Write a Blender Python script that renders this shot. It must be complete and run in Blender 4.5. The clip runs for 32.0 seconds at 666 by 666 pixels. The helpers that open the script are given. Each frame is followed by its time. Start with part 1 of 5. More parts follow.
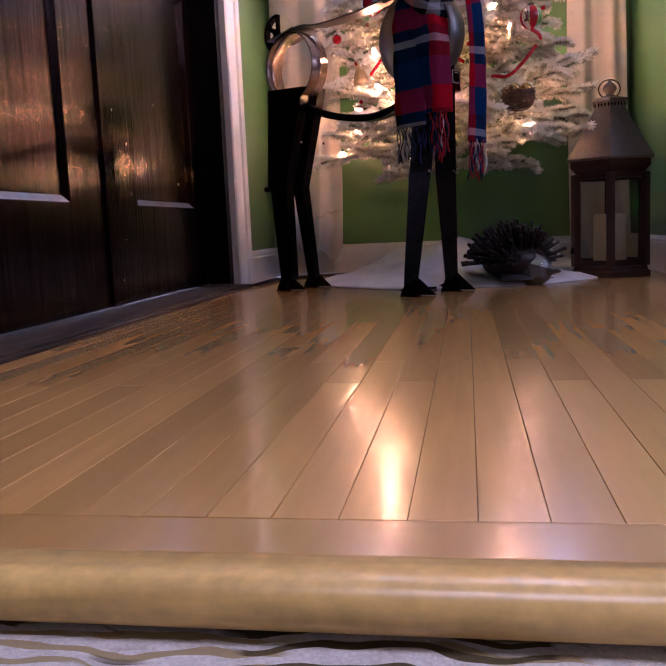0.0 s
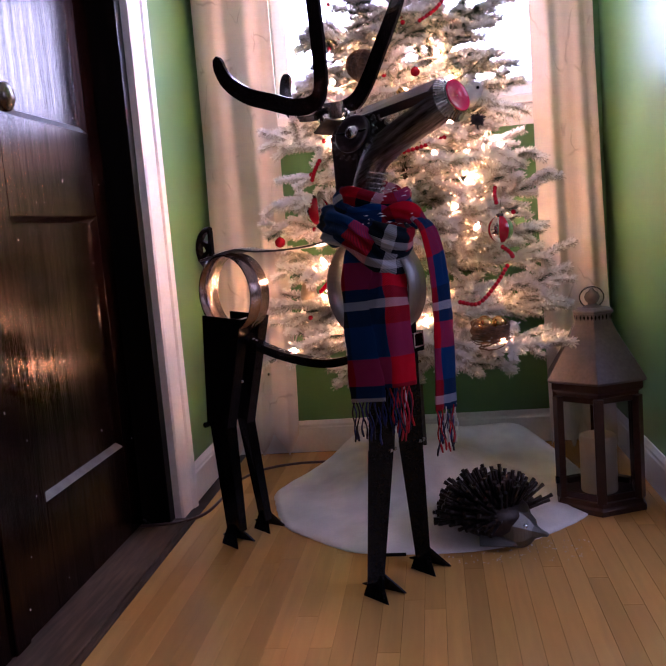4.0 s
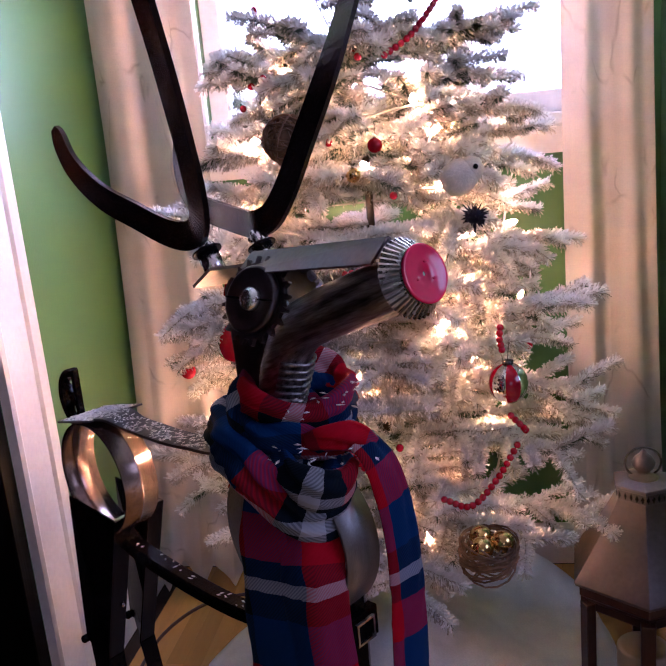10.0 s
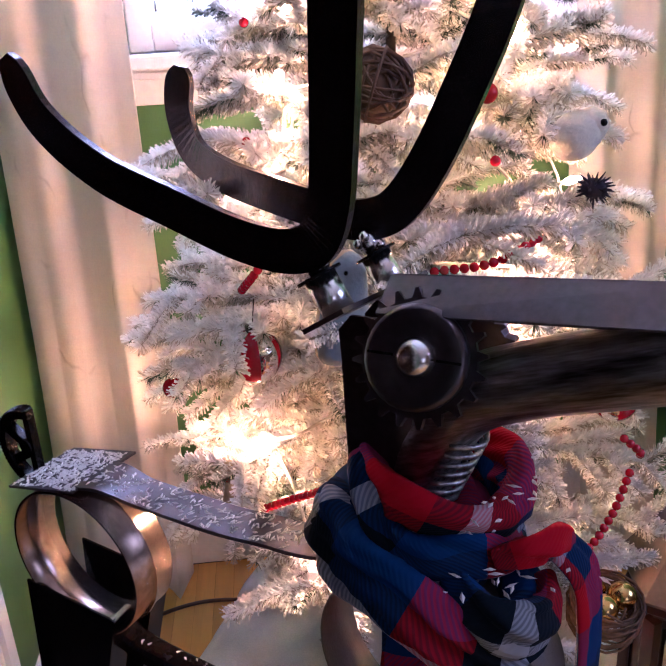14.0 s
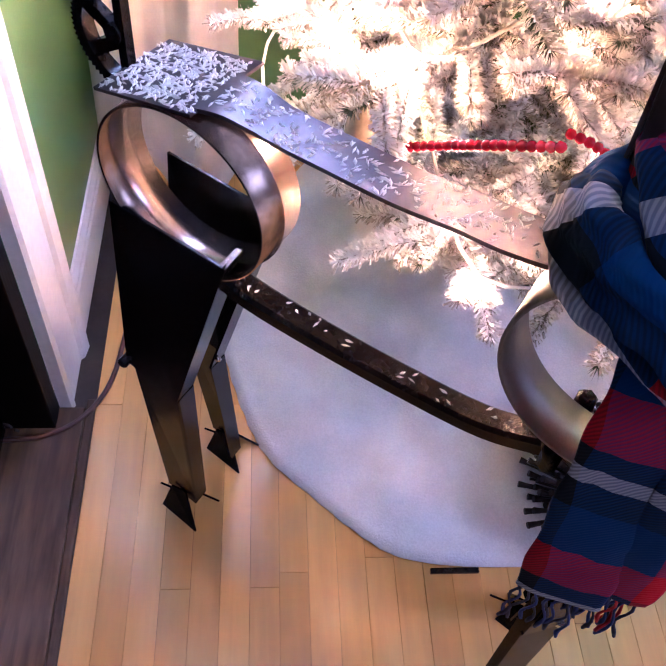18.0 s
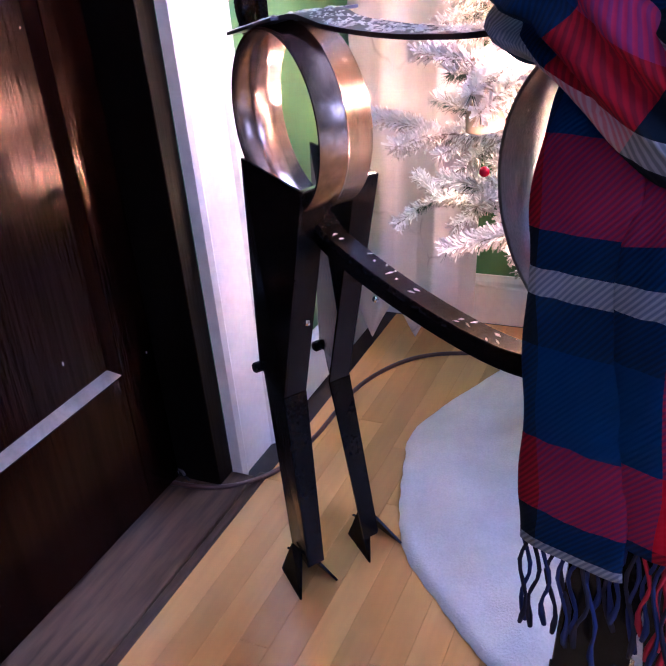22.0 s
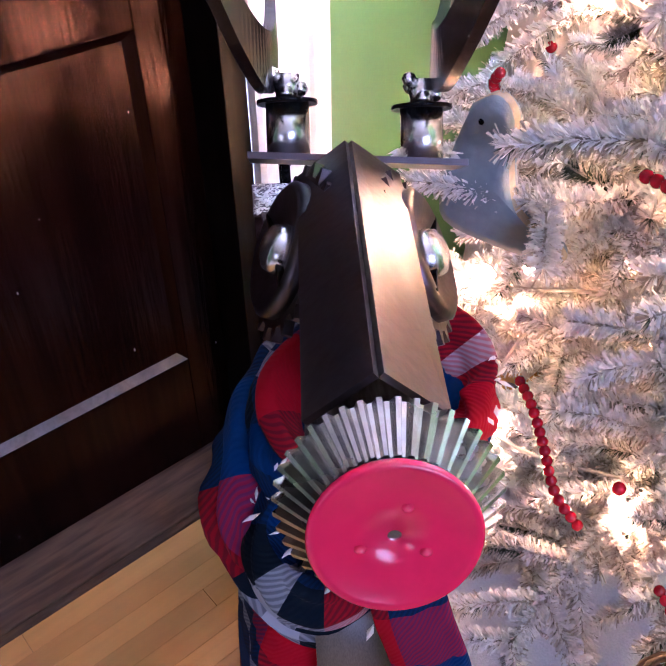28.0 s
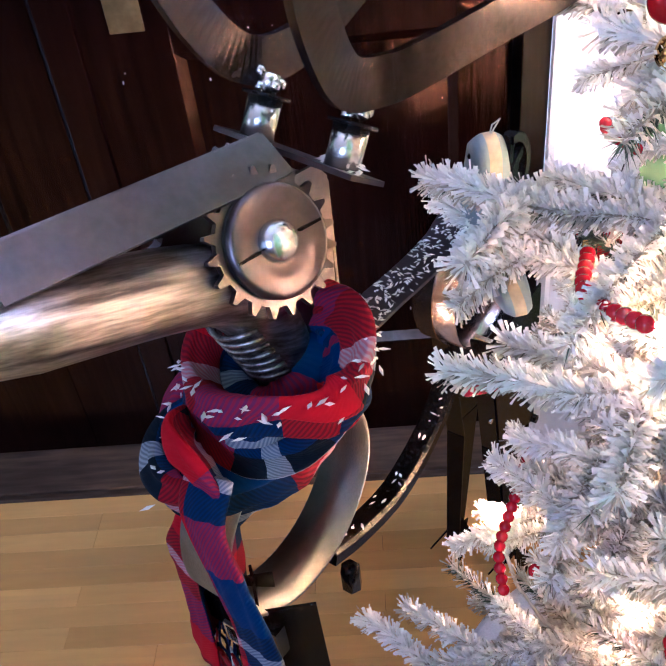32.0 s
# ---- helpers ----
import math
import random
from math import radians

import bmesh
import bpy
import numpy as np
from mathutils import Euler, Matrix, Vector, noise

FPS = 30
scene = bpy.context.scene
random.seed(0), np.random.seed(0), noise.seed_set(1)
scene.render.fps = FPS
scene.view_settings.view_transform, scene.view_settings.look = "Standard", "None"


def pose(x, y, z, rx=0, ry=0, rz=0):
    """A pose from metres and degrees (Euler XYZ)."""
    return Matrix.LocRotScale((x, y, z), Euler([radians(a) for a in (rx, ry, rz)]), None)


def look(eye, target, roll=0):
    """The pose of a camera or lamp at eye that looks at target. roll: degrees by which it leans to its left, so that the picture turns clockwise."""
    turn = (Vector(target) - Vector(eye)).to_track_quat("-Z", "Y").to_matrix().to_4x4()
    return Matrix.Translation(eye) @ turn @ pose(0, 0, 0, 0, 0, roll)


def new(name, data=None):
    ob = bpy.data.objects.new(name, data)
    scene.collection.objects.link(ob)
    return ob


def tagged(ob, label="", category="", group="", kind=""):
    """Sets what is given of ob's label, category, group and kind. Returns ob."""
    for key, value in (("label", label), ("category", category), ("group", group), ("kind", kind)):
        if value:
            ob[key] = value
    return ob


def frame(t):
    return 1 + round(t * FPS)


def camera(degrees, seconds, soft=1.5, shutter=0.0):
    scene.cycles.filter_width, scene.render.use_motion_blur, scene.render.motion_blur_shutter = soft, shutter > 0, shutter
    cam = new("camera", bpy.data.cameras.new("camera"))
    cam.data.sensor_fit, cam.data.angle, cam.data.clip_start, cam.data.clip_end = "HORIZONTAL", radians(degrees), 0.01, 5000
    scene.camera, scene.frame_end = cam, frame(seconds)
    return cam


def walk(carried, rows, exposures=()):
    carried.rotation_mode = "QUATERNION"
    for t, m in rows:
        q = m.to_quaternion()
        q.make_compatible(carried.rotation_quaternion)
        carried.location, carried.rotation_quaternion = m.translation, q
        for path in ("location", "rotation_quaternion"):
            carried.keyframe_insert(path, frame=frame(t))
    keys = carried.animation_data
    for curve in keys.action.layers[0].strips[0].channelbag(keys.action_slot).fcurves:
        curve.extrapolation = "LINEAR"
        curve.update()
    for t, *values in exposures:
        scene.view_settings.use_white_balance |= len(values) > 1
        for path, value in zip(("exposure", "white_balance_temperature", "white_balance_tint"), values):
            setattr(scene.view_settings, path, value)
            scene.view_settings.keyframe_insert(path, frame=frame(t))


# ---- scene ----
cam = camera(44.3, 32.0)
PATH = [
    (0, (0.1191, -0.1029, 0.1709), (-0.1243, 1.3446, -0.0185), -2.5),
    (0.5, (0.1273, -0.0451, 0.2442), (-0.1125, 1.4030, 0.0555), -2.5),
    (1, (0.1569, 0.0348, 0.3219), (-0.0844, 1.4822, 0.1317), -2.9),
    (1.5, (0.1635, 0.1058, 0.4388), (-0.0873, 1.5510, 0.2449), -3.4),
    (2, (0.1554, 0.1806, 0.5136), (-0.0932, 1.6265, 0.3189), -3.5),
    (2.5, (0.1450, 0.2065, 0.5861), (-0.0592, 1.6583, 0.3833), -3.7),
    (3, (0.1413, 0.2405, 0.6401), (-0.0562, 1.6924, 0.4314), -4.1),
    (3.5, (0.1347, 0.2597, 0.6934), (-0.0585, 1.7131, 0.4921), -4.9),
    (5.5, (0.2035, 0.3300, 0.7948), (0.0548, 1.7960, 0.6519), -2.6),
    (6, (0.2227, 0.3278, 0.8014), (0.0977, 1.7952, 0.6534), -2.5),
    (6.5, (0.2338, 0.3411, 0.8066), (0.1199, 1.8093, 0.6549), -2.6),
    (7, (0.2309, 0.3656, 0.8014), (0.1325, 1.8330, 0.6423), -2.4),
    (7.5, (0.2620, 0.4351, 0.8155), (0.1665, 1.9018, 0.6416), -2.5),
    (8, (0.2967, 0.5121, 0.8702), (0.1887, 1.9765, 0.6845), -3.3),
    (8.5, (0.3078, 0.5972, 0.9154), (0.0873, 2.0446, 0.7008), -4.8),
    (9, (0.3123, 0.7644, 0.9835), (0.0599, 2.1978, 0.7178), -5.0),
    (9.5, (0.2768, 0.9280, 1.0382), (0.0444, 2.3576, 0.7363), -4.8),
    (10, (0.2375, 1.0219, 1.0959), (0.0037, 2.4413, 0.7474), -5.3),
    (10.5, (0.1835, 1.0678, 1.1078), (-0.0733, 2.4657, 0.6956), -5.2),
    (11, (0.1317, 1.1278, 1.1396), (-0.1206, 2.5227, 0.7156), -5.0),
    (11.5, (0.0851, 1.1914, 1.1588), (-0.0770, 2.5974, 0.7259), -4.1),
    (12, (0.0525, 1.2380, 1.1633), (-0.0237, 2.6470, 0.7163), -4.0),
    (12.5, (0.0244, 1.2869, 1.1796), (0.0133, 2.6906, 0.7126), -4.0),
    (13, (-0.0089, 1.3113, 1.1744), (0.0192, 2.7084, 0.6860), -4.3),
    (13.5, (-0.0518, 1.3431, 1.1648), (0.0178, 2.7284, 0.6482), -4.6),
    (15.5, (-0.2109, 1.4511, 1.1929), (-0.0666, 2.6877, 0.3915), 1.8),
    (16, (-0.2183, 1.4896, 1.1995), (-0.0881, 2.6233, 0.2575), 3.0),
    (16.5, (-0.2309, 1.5222, 1.1988), (-0.1095, 2.5426, 0.1332), 3.6),
    (17, (-0.2531, 1.5451, 1.1892), (-0.1236, 2.5034, 0.0688), 4.7),
    (17.5, (-0.2560, 1.5784, 1.1596), (-0.1450, 2.5071, 0.0126), 5.2),
    (18, (-0.2760, 1.5984, 1.1122), (-0.1428, 2.5034, -0.0511), 7.0),
    (18.5, (-0.2916, 1.6139, 1.0567), (-0.1524, 2.5560, -0.0755), 7.9),
    (19, (-0.2871, 1.6021, 1.0079), (-0.1968, 2.6869, 0.0059), 5.0),
    (19.5, (-0.2790, 1.5814, 0.9376), (-0.2553, 2.7121, -0.0170), 2.4),
    (20, (-0.2294, 1.5251, 0.8747), (-0.3500, 2.7188, 0.0081), -1.7),
    (20.5, (-0.1917, 1.4778, 0.8369), (-0.4144, 2.7165, 0.0585), -3.6),
    (21, (-0.0947, 1.4800, 0.8303), (-0.4573, 2.7032, 0.0807), -5.2),
    (21.5, (0.0089, 1.4534, 0.8118), (-0.4906, 2.6470, 0.0940), -4.6),
    (22, (0.0488, 1.4238, 0.7874), (-0.5313, 2.6070, 0.1140), -5.2),
    (23, (0.1828, 1.4008, 0.7282), (-0.6209, 2.4768, 0.1066), -4.6),
    (24, (0.3382, 1.4038, 0.6941), (-0.5824, 2.4117, 0.1221), -2.5),
    (24.5, (0.4055, 1.4682, 0.7467), (-0.5765, 2.4413, 0.2176), -1.1),
    (25, (0.4418, 1.5244, 0.7955), (-0.6808, 2.3502, 0.2975), -1.4),
    (25.5, (0.4396, 1.5681, 0.8717), (-0.7208, 2.3539, 0.3974), -0.6),
    (26, (0.4558, 1.5784, 0.9354), (-0.7222, 2.3576, 0.4928), -0.8),
    (26.5, (0.4640, 1.5954, 0.9953), (-0.7178, 2.3724, 0.5580), -2.0),
    (28.5, (0.2901, 1.7138, 1.2380), (-0.4766, 2.3806, 0.1628), -1.8),
    (29, (0.2953, 1.7442, 1.2654), (-0.5084, 2.3214, 0.1643), -7.7),
    (29.5, (0.3419, 1.8100, 1.2587), (-0.5765, 2.2015, 0.1665), -12.1),
    (30, (0.4218, 1.8737, 1.2499), (-0.5868, 2.0195, 0.1769), -12.7),
    (30.5, (0.4810, 1.9292, 1.2388), (-0.6090, 1.9521, 0.2383), -11.8),
    (31, (0.5113, 1.9899, 1.2269), (-0.6290, 1.9558, 0.2842), -9.3),
    (31.5, (0.5217, 2.0269, 1.2314), (-0.6246, 1.9151, 0.3012), -9.2),
    (32, (0.5335, 2.0602, 1.2092), (-0.6260, 1.9558, 0.2953), -7.5),
]
walk(cam, [(t, look(eye, target, roll)) for t, eye, target, roll in PATH], [(0, 0.3, 5200, 50), (2, 0.45, 5000, 48), (5, 0.35, 5250, 48), (8, 0.24, 5150, 48), (10, 0.32, 4950, 48), (13, 0.62, 4850, 44), (15.5, 1.32, 4800, 46), (18, 1.85, 4600, 46), (20, 1.92, 4800, 44), (22, 1.75, 4300, 42), (25, 1.75, 4550, 44), (26.5, 1.62, 4900, 50), (28.5, 1.3, 4750, 42), (30, 1.32, 4620, 40), (32, 1.3, 4400, 26)])

# ---- world and lights ----
world = bpy.data.worlds.new("sky")
scene.world = world
world.use_nodes = True
wn = world.node_tree.nodes
sky = wn.new("ShaderNodeTexSky")
sky.sky_type, sky.sun_disc, sky.sun_elevation, sky.sun_rotation = "NISHITA", False, radians(30), radians(160)
wn["Background"].inputs["Strength"].default_value = 0.08
world.node_tree.links.new(sky.outputs[0], wn["Background"].inputs["Color"])


def area(name, m, sx, sy, watts, colour):
    d = bpy.data.lights.new(name, "AREA")
    d.shape, d.size, d.size_y, d.energy, d.color = "RECTANGLE", sx, sy, watts, colour
    o = new(name, d)
    o.matrix_world = m
    return o


# daylight through the nook window and through the room's side window
area("window_daylight", look((0.10, 3.06, 1.66), (0.10, 2.0, 1.30)), 0.80, 0.95, 18, (0.80, 0.92, 1.0))
area("side_window_daylight", look((2.03, 1.25, 1.65), (0.10, 1.65, 0.75)), 1.15, 0.95, 7.5, (0.92, 0.96, 1.0))
# unseen fill lamp added above the step, brightens the nosing and carpet
step_fill = area("step_fill_lamp", look((0.45, -0.20, 2.30), (0.45, -0.15, 0.0)), 1.2, 0.8, 5, (1.0, 0.95, 0.88))
step_fill.data.spread = radians(75)

# ---- materials ----
MATS = {}


def mat(name, base, rough=0.6, metal=0.0, vary=0.12, scale=18.0, bump=0.0, fine=120.0, spec=0.5, coat=0.0, second=None, stretch=(1, 1, 1), rand=0.0, island=False, even=False):
    m = bpy.data.materials.new(name)
    m.use_nodes = True
    nt = m.node_tree
    n, l = nt.nodes, nt.links
    b = n["Principled BSDF"]
    tc = n.new("ShaderNodeTexCoord")
    mp = n.new("ShaderNodeMapping")
    mp.inputs["Scale"].default_value = stretch
    l.new(tc.outputs["Object"], mp.inputs["Vector"])
    big = n.new("ShaderNodeTexNoise")
    big.inputs["Scale"].default_value, big.inputs["Detail"].default_value = scale, 5
    l.new(mp.outputs[0], big.inputs["Vector"])
    small = n.new("ShaderNodeTexNoise")
    small.inputs["Scale"].default_value, small.inputs["Detail"].default_value = fine, 4
    l.new(mp.outputs[0], small.inputs["Vector"])
    mix = n.new("ShaderNodeMix")
    mix.data_type = "RGBA"
    c2 = second or tuple(c * (1 - 2.2 * vary) for c in base)
    mix.inputs[6].default_value, mix.inputs[7].default_value = (*base, 1), (*c2, 1)
    ramp = n.new("ShaderNodeMapRange")
    ramp.inputs[1].default_value, ramp.inputs[2].default_value = 0.38, 0.68
    l.new(big.outputs[0], ramp.inputs[0])
    l.new(ramp.outputs[0], mix.inputs[0])
    hsv = n.new("ShaderNodeHueSaturation")
    l.new(mix.outputs[2], hsv.inputs["Color"])
    val = n.new("ShaderNodeMapRange")
    val.inputs[1].default_value, val.inputs[2].default_value = 0.3, 0.7
    val.inputs[3].default_value, val.inputs[4].default_value = 1 - vary, 1 + vary
    l.new(small.outputs[0], val.inputs[0])
    out = val.outputs[0]
    if rand:
        oi = n.new("ShaderNodeNewGeometry" if island else "ShaderNodeObjectInfo")
        rr = n.new("ShaderNodeMapRange")
        rr.inputs[3].default_value, rr.inputs[4].default_value = 1 - rand, 1 + rand
        l.new(oi.outputs["Random Per Island" if island else "Random"], rr.inputs[0])
        mu = n.new("ShaderNodeMath")
        mu.operation = "MULTIPLY"
        l.new(out, mu.inputs[0]), l.new(rr.outputs[0], mu.inputs[1])
        out = mu.outputs[0]
    l.new(out, hsv.inputs["Value"])
    l.new(hsv.outputs[0], b.inputs["Base Color"])
    rg = n.new("ShaderNodeMapRange")
    rg.inputs[1].default_value, rg.inputs[2].default_value = 0.3, 0.7
    rg.inputs[3].default_value, rg.inputs[4].default_value = max(0.02, rough * 0.95), min(1, rough * 1.06)
    l.new(big.outputs[0], rg.inputs[0])
    if even:
        b.inputs["Roughness"].default_value = rough
    else:
        l.new(rg.outputs[0], b.inputs["Roughness"])
    b.inputs["Metallic"].default_value = metal
    b.inputs["Specular IOR Level"].default_value = spec
    b.inputs["Coat Weight"].default_value, b.inputs["Coat Roughness"].default_value = coat, 0.12
    if bump:
        bp = n.new("ShaderNodeBump")
        bp.inputs["Strength"].default_value, bp.inputs["Distance"].default_value = bump, 0.002
        l.new(small.outputs[0], bp.inputs["Height"])
        l.new(bp.outputs[0], b.inputs["Normal"])
    MATS[name] = m
    return m


def glow(name, colour, strength):
    m = bpy.data.materials.new(name)
    m.use_nodes = True
    b = m.node_tree.nodes["Principled BSDF"]
    b.inputs["Base Color"].default_value = (*colour, 1)
    b.inputs["Emission Color"].default_value = (*colour, 1)
    b.inputs["Emission Strength"].default_value = strength
    MATS[name] = m
    return m


def grain(m, axis, dark, size=9.0, amount=0.55, gloss=None):
    """Long wood grain along an axis over the base colour of a material made by mat()."""
    nt = m.node_tree
    n, l = nt.nodes, nt.links
    b = n["Principled BSDF"]
    src = b.inputs["Base Color"].links[0].from_socket
    tc = n.new("ShaderNodeTexCoord")
    oi = n.new("ShaderNodeObjectInfo")
    add = n.new("ShaderNodeVectorMath")
    add.operation = "MULTIPLY_ADD"
    add.inputs[1].default_value = (7.3, 3.1, 5.7)
    l.new(oi.outputs["Random"], add.inputs[0]), l.new(tc.outputs["Object"], add.inputs[2])
    mp = n.new("ShaderNodeMapping")
    s = [size * 9] * 3
    s[axis] = size * 0.45
    mp.inputs["Scale"].default_value = s
    l.new(add.outputs[0], mp.inputs["Vector"])
    w = n.new("ShaderNodeTexNoise")
    w.inputs["Scale"].default_value, w.inputs["Detail"].default_value, w.inputs["Distortion"].default_value = 1.0, 6, 0.6
    l.new(mp.outputs[0], w.inputs["Vector"])
    r = n.new("ShaderNodeMapRange")
    r.inputs[1].default_value, r.inputs[2].default_value, r.inputs[4].default_value = 0.48, 0.72, amount
    l.new(w.outputs[0], r.inputs[0])
    mx = n.new("ShaderNodeMix")
    mx.data_type = "RGBA"
    mx.inputs[7].default_value = (*dark, 1)
    l.new(src, mx.inputs[6]), l.new(r.outputs[0], mx.inputs[0])
    l.new(mx.outputs[2], b.inputs["Base Color"])
    if gloss:
        g = n.new("ShaderNodeMapRange")
        g.inputs[1].default_value, g.inputs[2].default_value, g.inputs[3].default_value, g.inputs[4].default_value = 0.36, 0.66, gloss[0], gloss[1]
        l.new(w.outputs[0], g.inputs[0]), l.new(g.outputs[0], b.inputs["Specular IOR Level"])
        b.inputs["Specular Tint"].default_value = (1.0, 0.58, 0.48, 1)
    return m


wall_green = mat("green_wall_paint", (0.088, 0.200, 0.062), 0.33, vary=0.02, scale=3, bump=0.15, fine=260)
# made-up brown for the unseen walls, dark to keep reflections in door and steel low
wall_far = mat("unseen_wall_brown", (0.20, 0.15, 0.11), 0.7, vary=0.06, scale=3, bump=0.15, fine=260)
wall_beige = mat("beige_wall_paint", (0.46, 0.37, 0.28), 0.6, vary=0.05, scale=3, bump=0.15, fine=260)
trim_white = mat("white_trim_paint", (0.78, 0.76, 0.74), 0.35, vary=0.04, scale=6, bump=0.08, fine=90)
ceiling_white = mat("ceiling_paint", (0.75, 0.73, 0.70), 0.8, vary=0.03, scale=4)
door_wood = grain(mat("dark_stained_wood", (0.0048, 0.0013, 0.0009), 0.20, vary=0.25, scale=6, bump=0.3, fine=160, stretch=(1, 1, 0.08), coat=0.0, spec=0.14), 2, (0.0009, 0.0005, 0.0004), 8, 0.90, (0.30, 0.12))
pale_ledge = mat("pale_grey_ledge", (0.085, 0.083, 0.088), 0.45, vary=0.2, scale=20, bump=0.1, fine=160, second=(0.05, 0.045, 0.045))
jamb_wood = grain(mat("dark_jamb_wood", (0.004, 0.0025, 0.0018), 0.38, vary=0.25, scale=8, bump=0.2, fine=120, stretch=(1, 1, 0.1), spec=0.1), 2, (0.004, 0.0025, 0.002), 7, 0.7)
sill_wood = grain(mat("worn_threshold_wood", (0.105, 0.064, 0.038), 0.55, vary=0.3, scale=9, bump=0.3, fine=80, stretch=(1, 0.15, 1), second=(0.022, 0.014, 0.010), spec=0.14), 1, (0.025, 0.016, 0.012), 6, 0.7)
plank = grain(mat("honey_maple_boards", (0.62, 0.345, 0.098), 0.26, vary=0.05, scale=5, fine=60, stretch=(1, 0.12, 1), rand=0.16, coat=0.5, even=True, second=(0.58, 0.315, 0.083)), 1, (0.40, 0.23, 0.085), 5, 0.28)
gap_dark = mat("floor_underside", (0.03, 0.018, 0.010), 0.8)
nosing_wood = grain(mat("yellow_nosing_wood", (0.84, 0.55, 0.16), 0.34, vary=0.10, scale=40, bump=0.05, coat=0.1), 0, (0.30, 0.15, 0.04), 5, 0.5)
black_steel = mat("black_painted_steel", (0.0035, 0.0032, 0.0034), 0.22, vary=0.3, scale=30, bump=0.08, fine=200, spec=0.13, second=(0.0055, 0.0048, 0.0046))
bare_steel = mat("bare_mill_steel", (0.110, 0.096, 0.105), 0.32, metal=0.95, vary=0.10, scale=14, bump=0.1, fine=150, second=(0.082, 0.072, 0.079), spec=0.2, even=True)
pipe_steel = mat("scorched_pipe_steel", (0.37, 0.35, 0.345), 0.36, metal=0.95, vary=0.35, scale=26, bump=0.12, second=(0.050, 0.045, 0.045))
for q in pipe_steel.node_tree.nodes:
    if q.type == "MAPPING":
        q.vector_type = "TEXTURE"
        q.inputs["Rotation"].default_value, q.inputs["Scale"].default_value = (0, radians(-20), radians(-39.2)), (2.2, 0.24, 0.24)
antler_steel = mat("dark_antler_steel", (0.052, 0.045, 0.047), 0.26, metal=0.95, vary=0.2, scale=12, bump=0.06, fine=160, second=(0.030, 0.026, 0.027), spec=0.2)
zinc = mat("polished_zinc", (0.74, 0.74, 0.73), 0.24, metal=1.0, vary=0.08, scale=20)
bevel_steel = mat("bevel_gear_steel", (0.56, 0.53, 0.49), 0.27, metal=1.0, vary=0.2, scale=40)
hoop_steel = mat("brushed_hoop_steel", (0.24, 0.24, 0.235), 0.40, metal=0.9, vary=0.15, scale=6, bump=0.25, fine=300, stretch=(4, 4, 0.12))
copper_steel = mat("coppery_pipe_ring", (0.50, 0.40, 0.36), 0.24, metal=1.0, vary=0.2, scale=9, second=(0.40, 0.31, 0.27))
nose_red = mat("red_enamel", (0.74, 0.016, 0.075), 0.22, vary=0.05, scale=30, coat=0.5)
flock = mat("white_flock", (0.90, 0.88, 0.86), 0.85, vary=0.06, scale=40, bump=0.3, fine=400, rand=0.12, island=True)
needle = mat("grey_green_needles", (0.055, 0.085, 0.050), 0.7, vary=0.2, scale=30, rand=0.35, island=True)
frosted = mat("half_flocked_needles", (0.56, 0.52, 0.44), 0.85, vary=0.15, scale=30, bump=0.2, fine=300, rand=0.35, island=True)
bark = mat("artificial_trunk", (0.07, 0.05, 0.03), 0.8, vary=0.3)
felt = mat("white_snow_felt", (0.86, 0.83, 0.82), 0.95, vary=0.07, scale=12, bump=0.5, fine=330)
curtain_cloth = mat("cream_curtain_cloth", (0.70, 0.63, 0.58), 0.85, vary=0.05, scale=12, bump=0.15, fine=300)
lantern_metal = mat("weathered_lantern_roof", (0.13, 0.105, 0.10), 0.5, metal=0.35, vary=0.12, scale=14, bump=0.1)
lantern_wood = grain(mat("mahogany_lantern_frame", (0.040, 0.011, 0.006), 0.35, vary=0.2, scale=12, bump=0.15), 2, (0.02, 0.006, 0.004), 8, 0.6)
wax = mat("ivory_wax", (0.70, 0.62, 0.48), 0.5, vary=0.04)
tube_rust = mat("dark_rusty_spikes", (0.030, 0.020, 0.016), 0.45, metal=0.5, vary=0.3, scale=40, rand=0.4, island=True)
brass = mat("tarnished_brass", (0.40, 0.30, 0.13), 0.35, metal=1.0, vary=0.2, scale=30)
knob_metal = mat("dark_bronze_knob", (0.12, 0.10, 0.08), 0.25, metal=0.9, vary=0.2)
cord_brown = mat("brown_cord_sheath", (0.060, 0.020, 0.012), 0.45)
lint = mat("grey_lint", (0.06, 0.055, 0.05), 0.95, vary=0.3, scale=60, bump=0.6)
red_gloss = mat("red_bead_glass", (0.40, 0.005, 0.016), 0.12, vary=0.1, coat=0.5)
red_satin = mat("red_satin_ball", (0.45, 0.008, 0.012), 0.25, metal=0.3)
gold = mat("gold_bauble", (0.72, 0.48, 0.16), 0.14, metal=1.0, vary=0.12)
twig = mat("brown_twigs", (0.20, 0.10, 0.045), 0.7, vary=0.3, scale=40)
felt_blue = mat("pale_blue_felt", (0.33, 0.39, 0.41), 0.95, vary=0.08, scale=20, bump=0.5)
wool_cream = mat("cream_wool", (0.72, 0.66, 0.55), 0.95, vary=0.08, scale=40, bump=0.6, fine=300)
straw = mat("pale_straw", (0.62, 0.50, 0.32), 0.8, vary=0.15)
wire_white = mat("ivory_wire", (0.72, 0.68, 0.60), 0.5)
bulb_glow = glow("warm_bulb", (1.0, 0.50, 0.16), 680)
outdoors = glow("bright_overcast_outdoors", (0.93, 0.96, 1.0), 7.5)
porch_glow = glow("dim_porch_daylight", (0.90, 0.95, 1.0), 0.35)
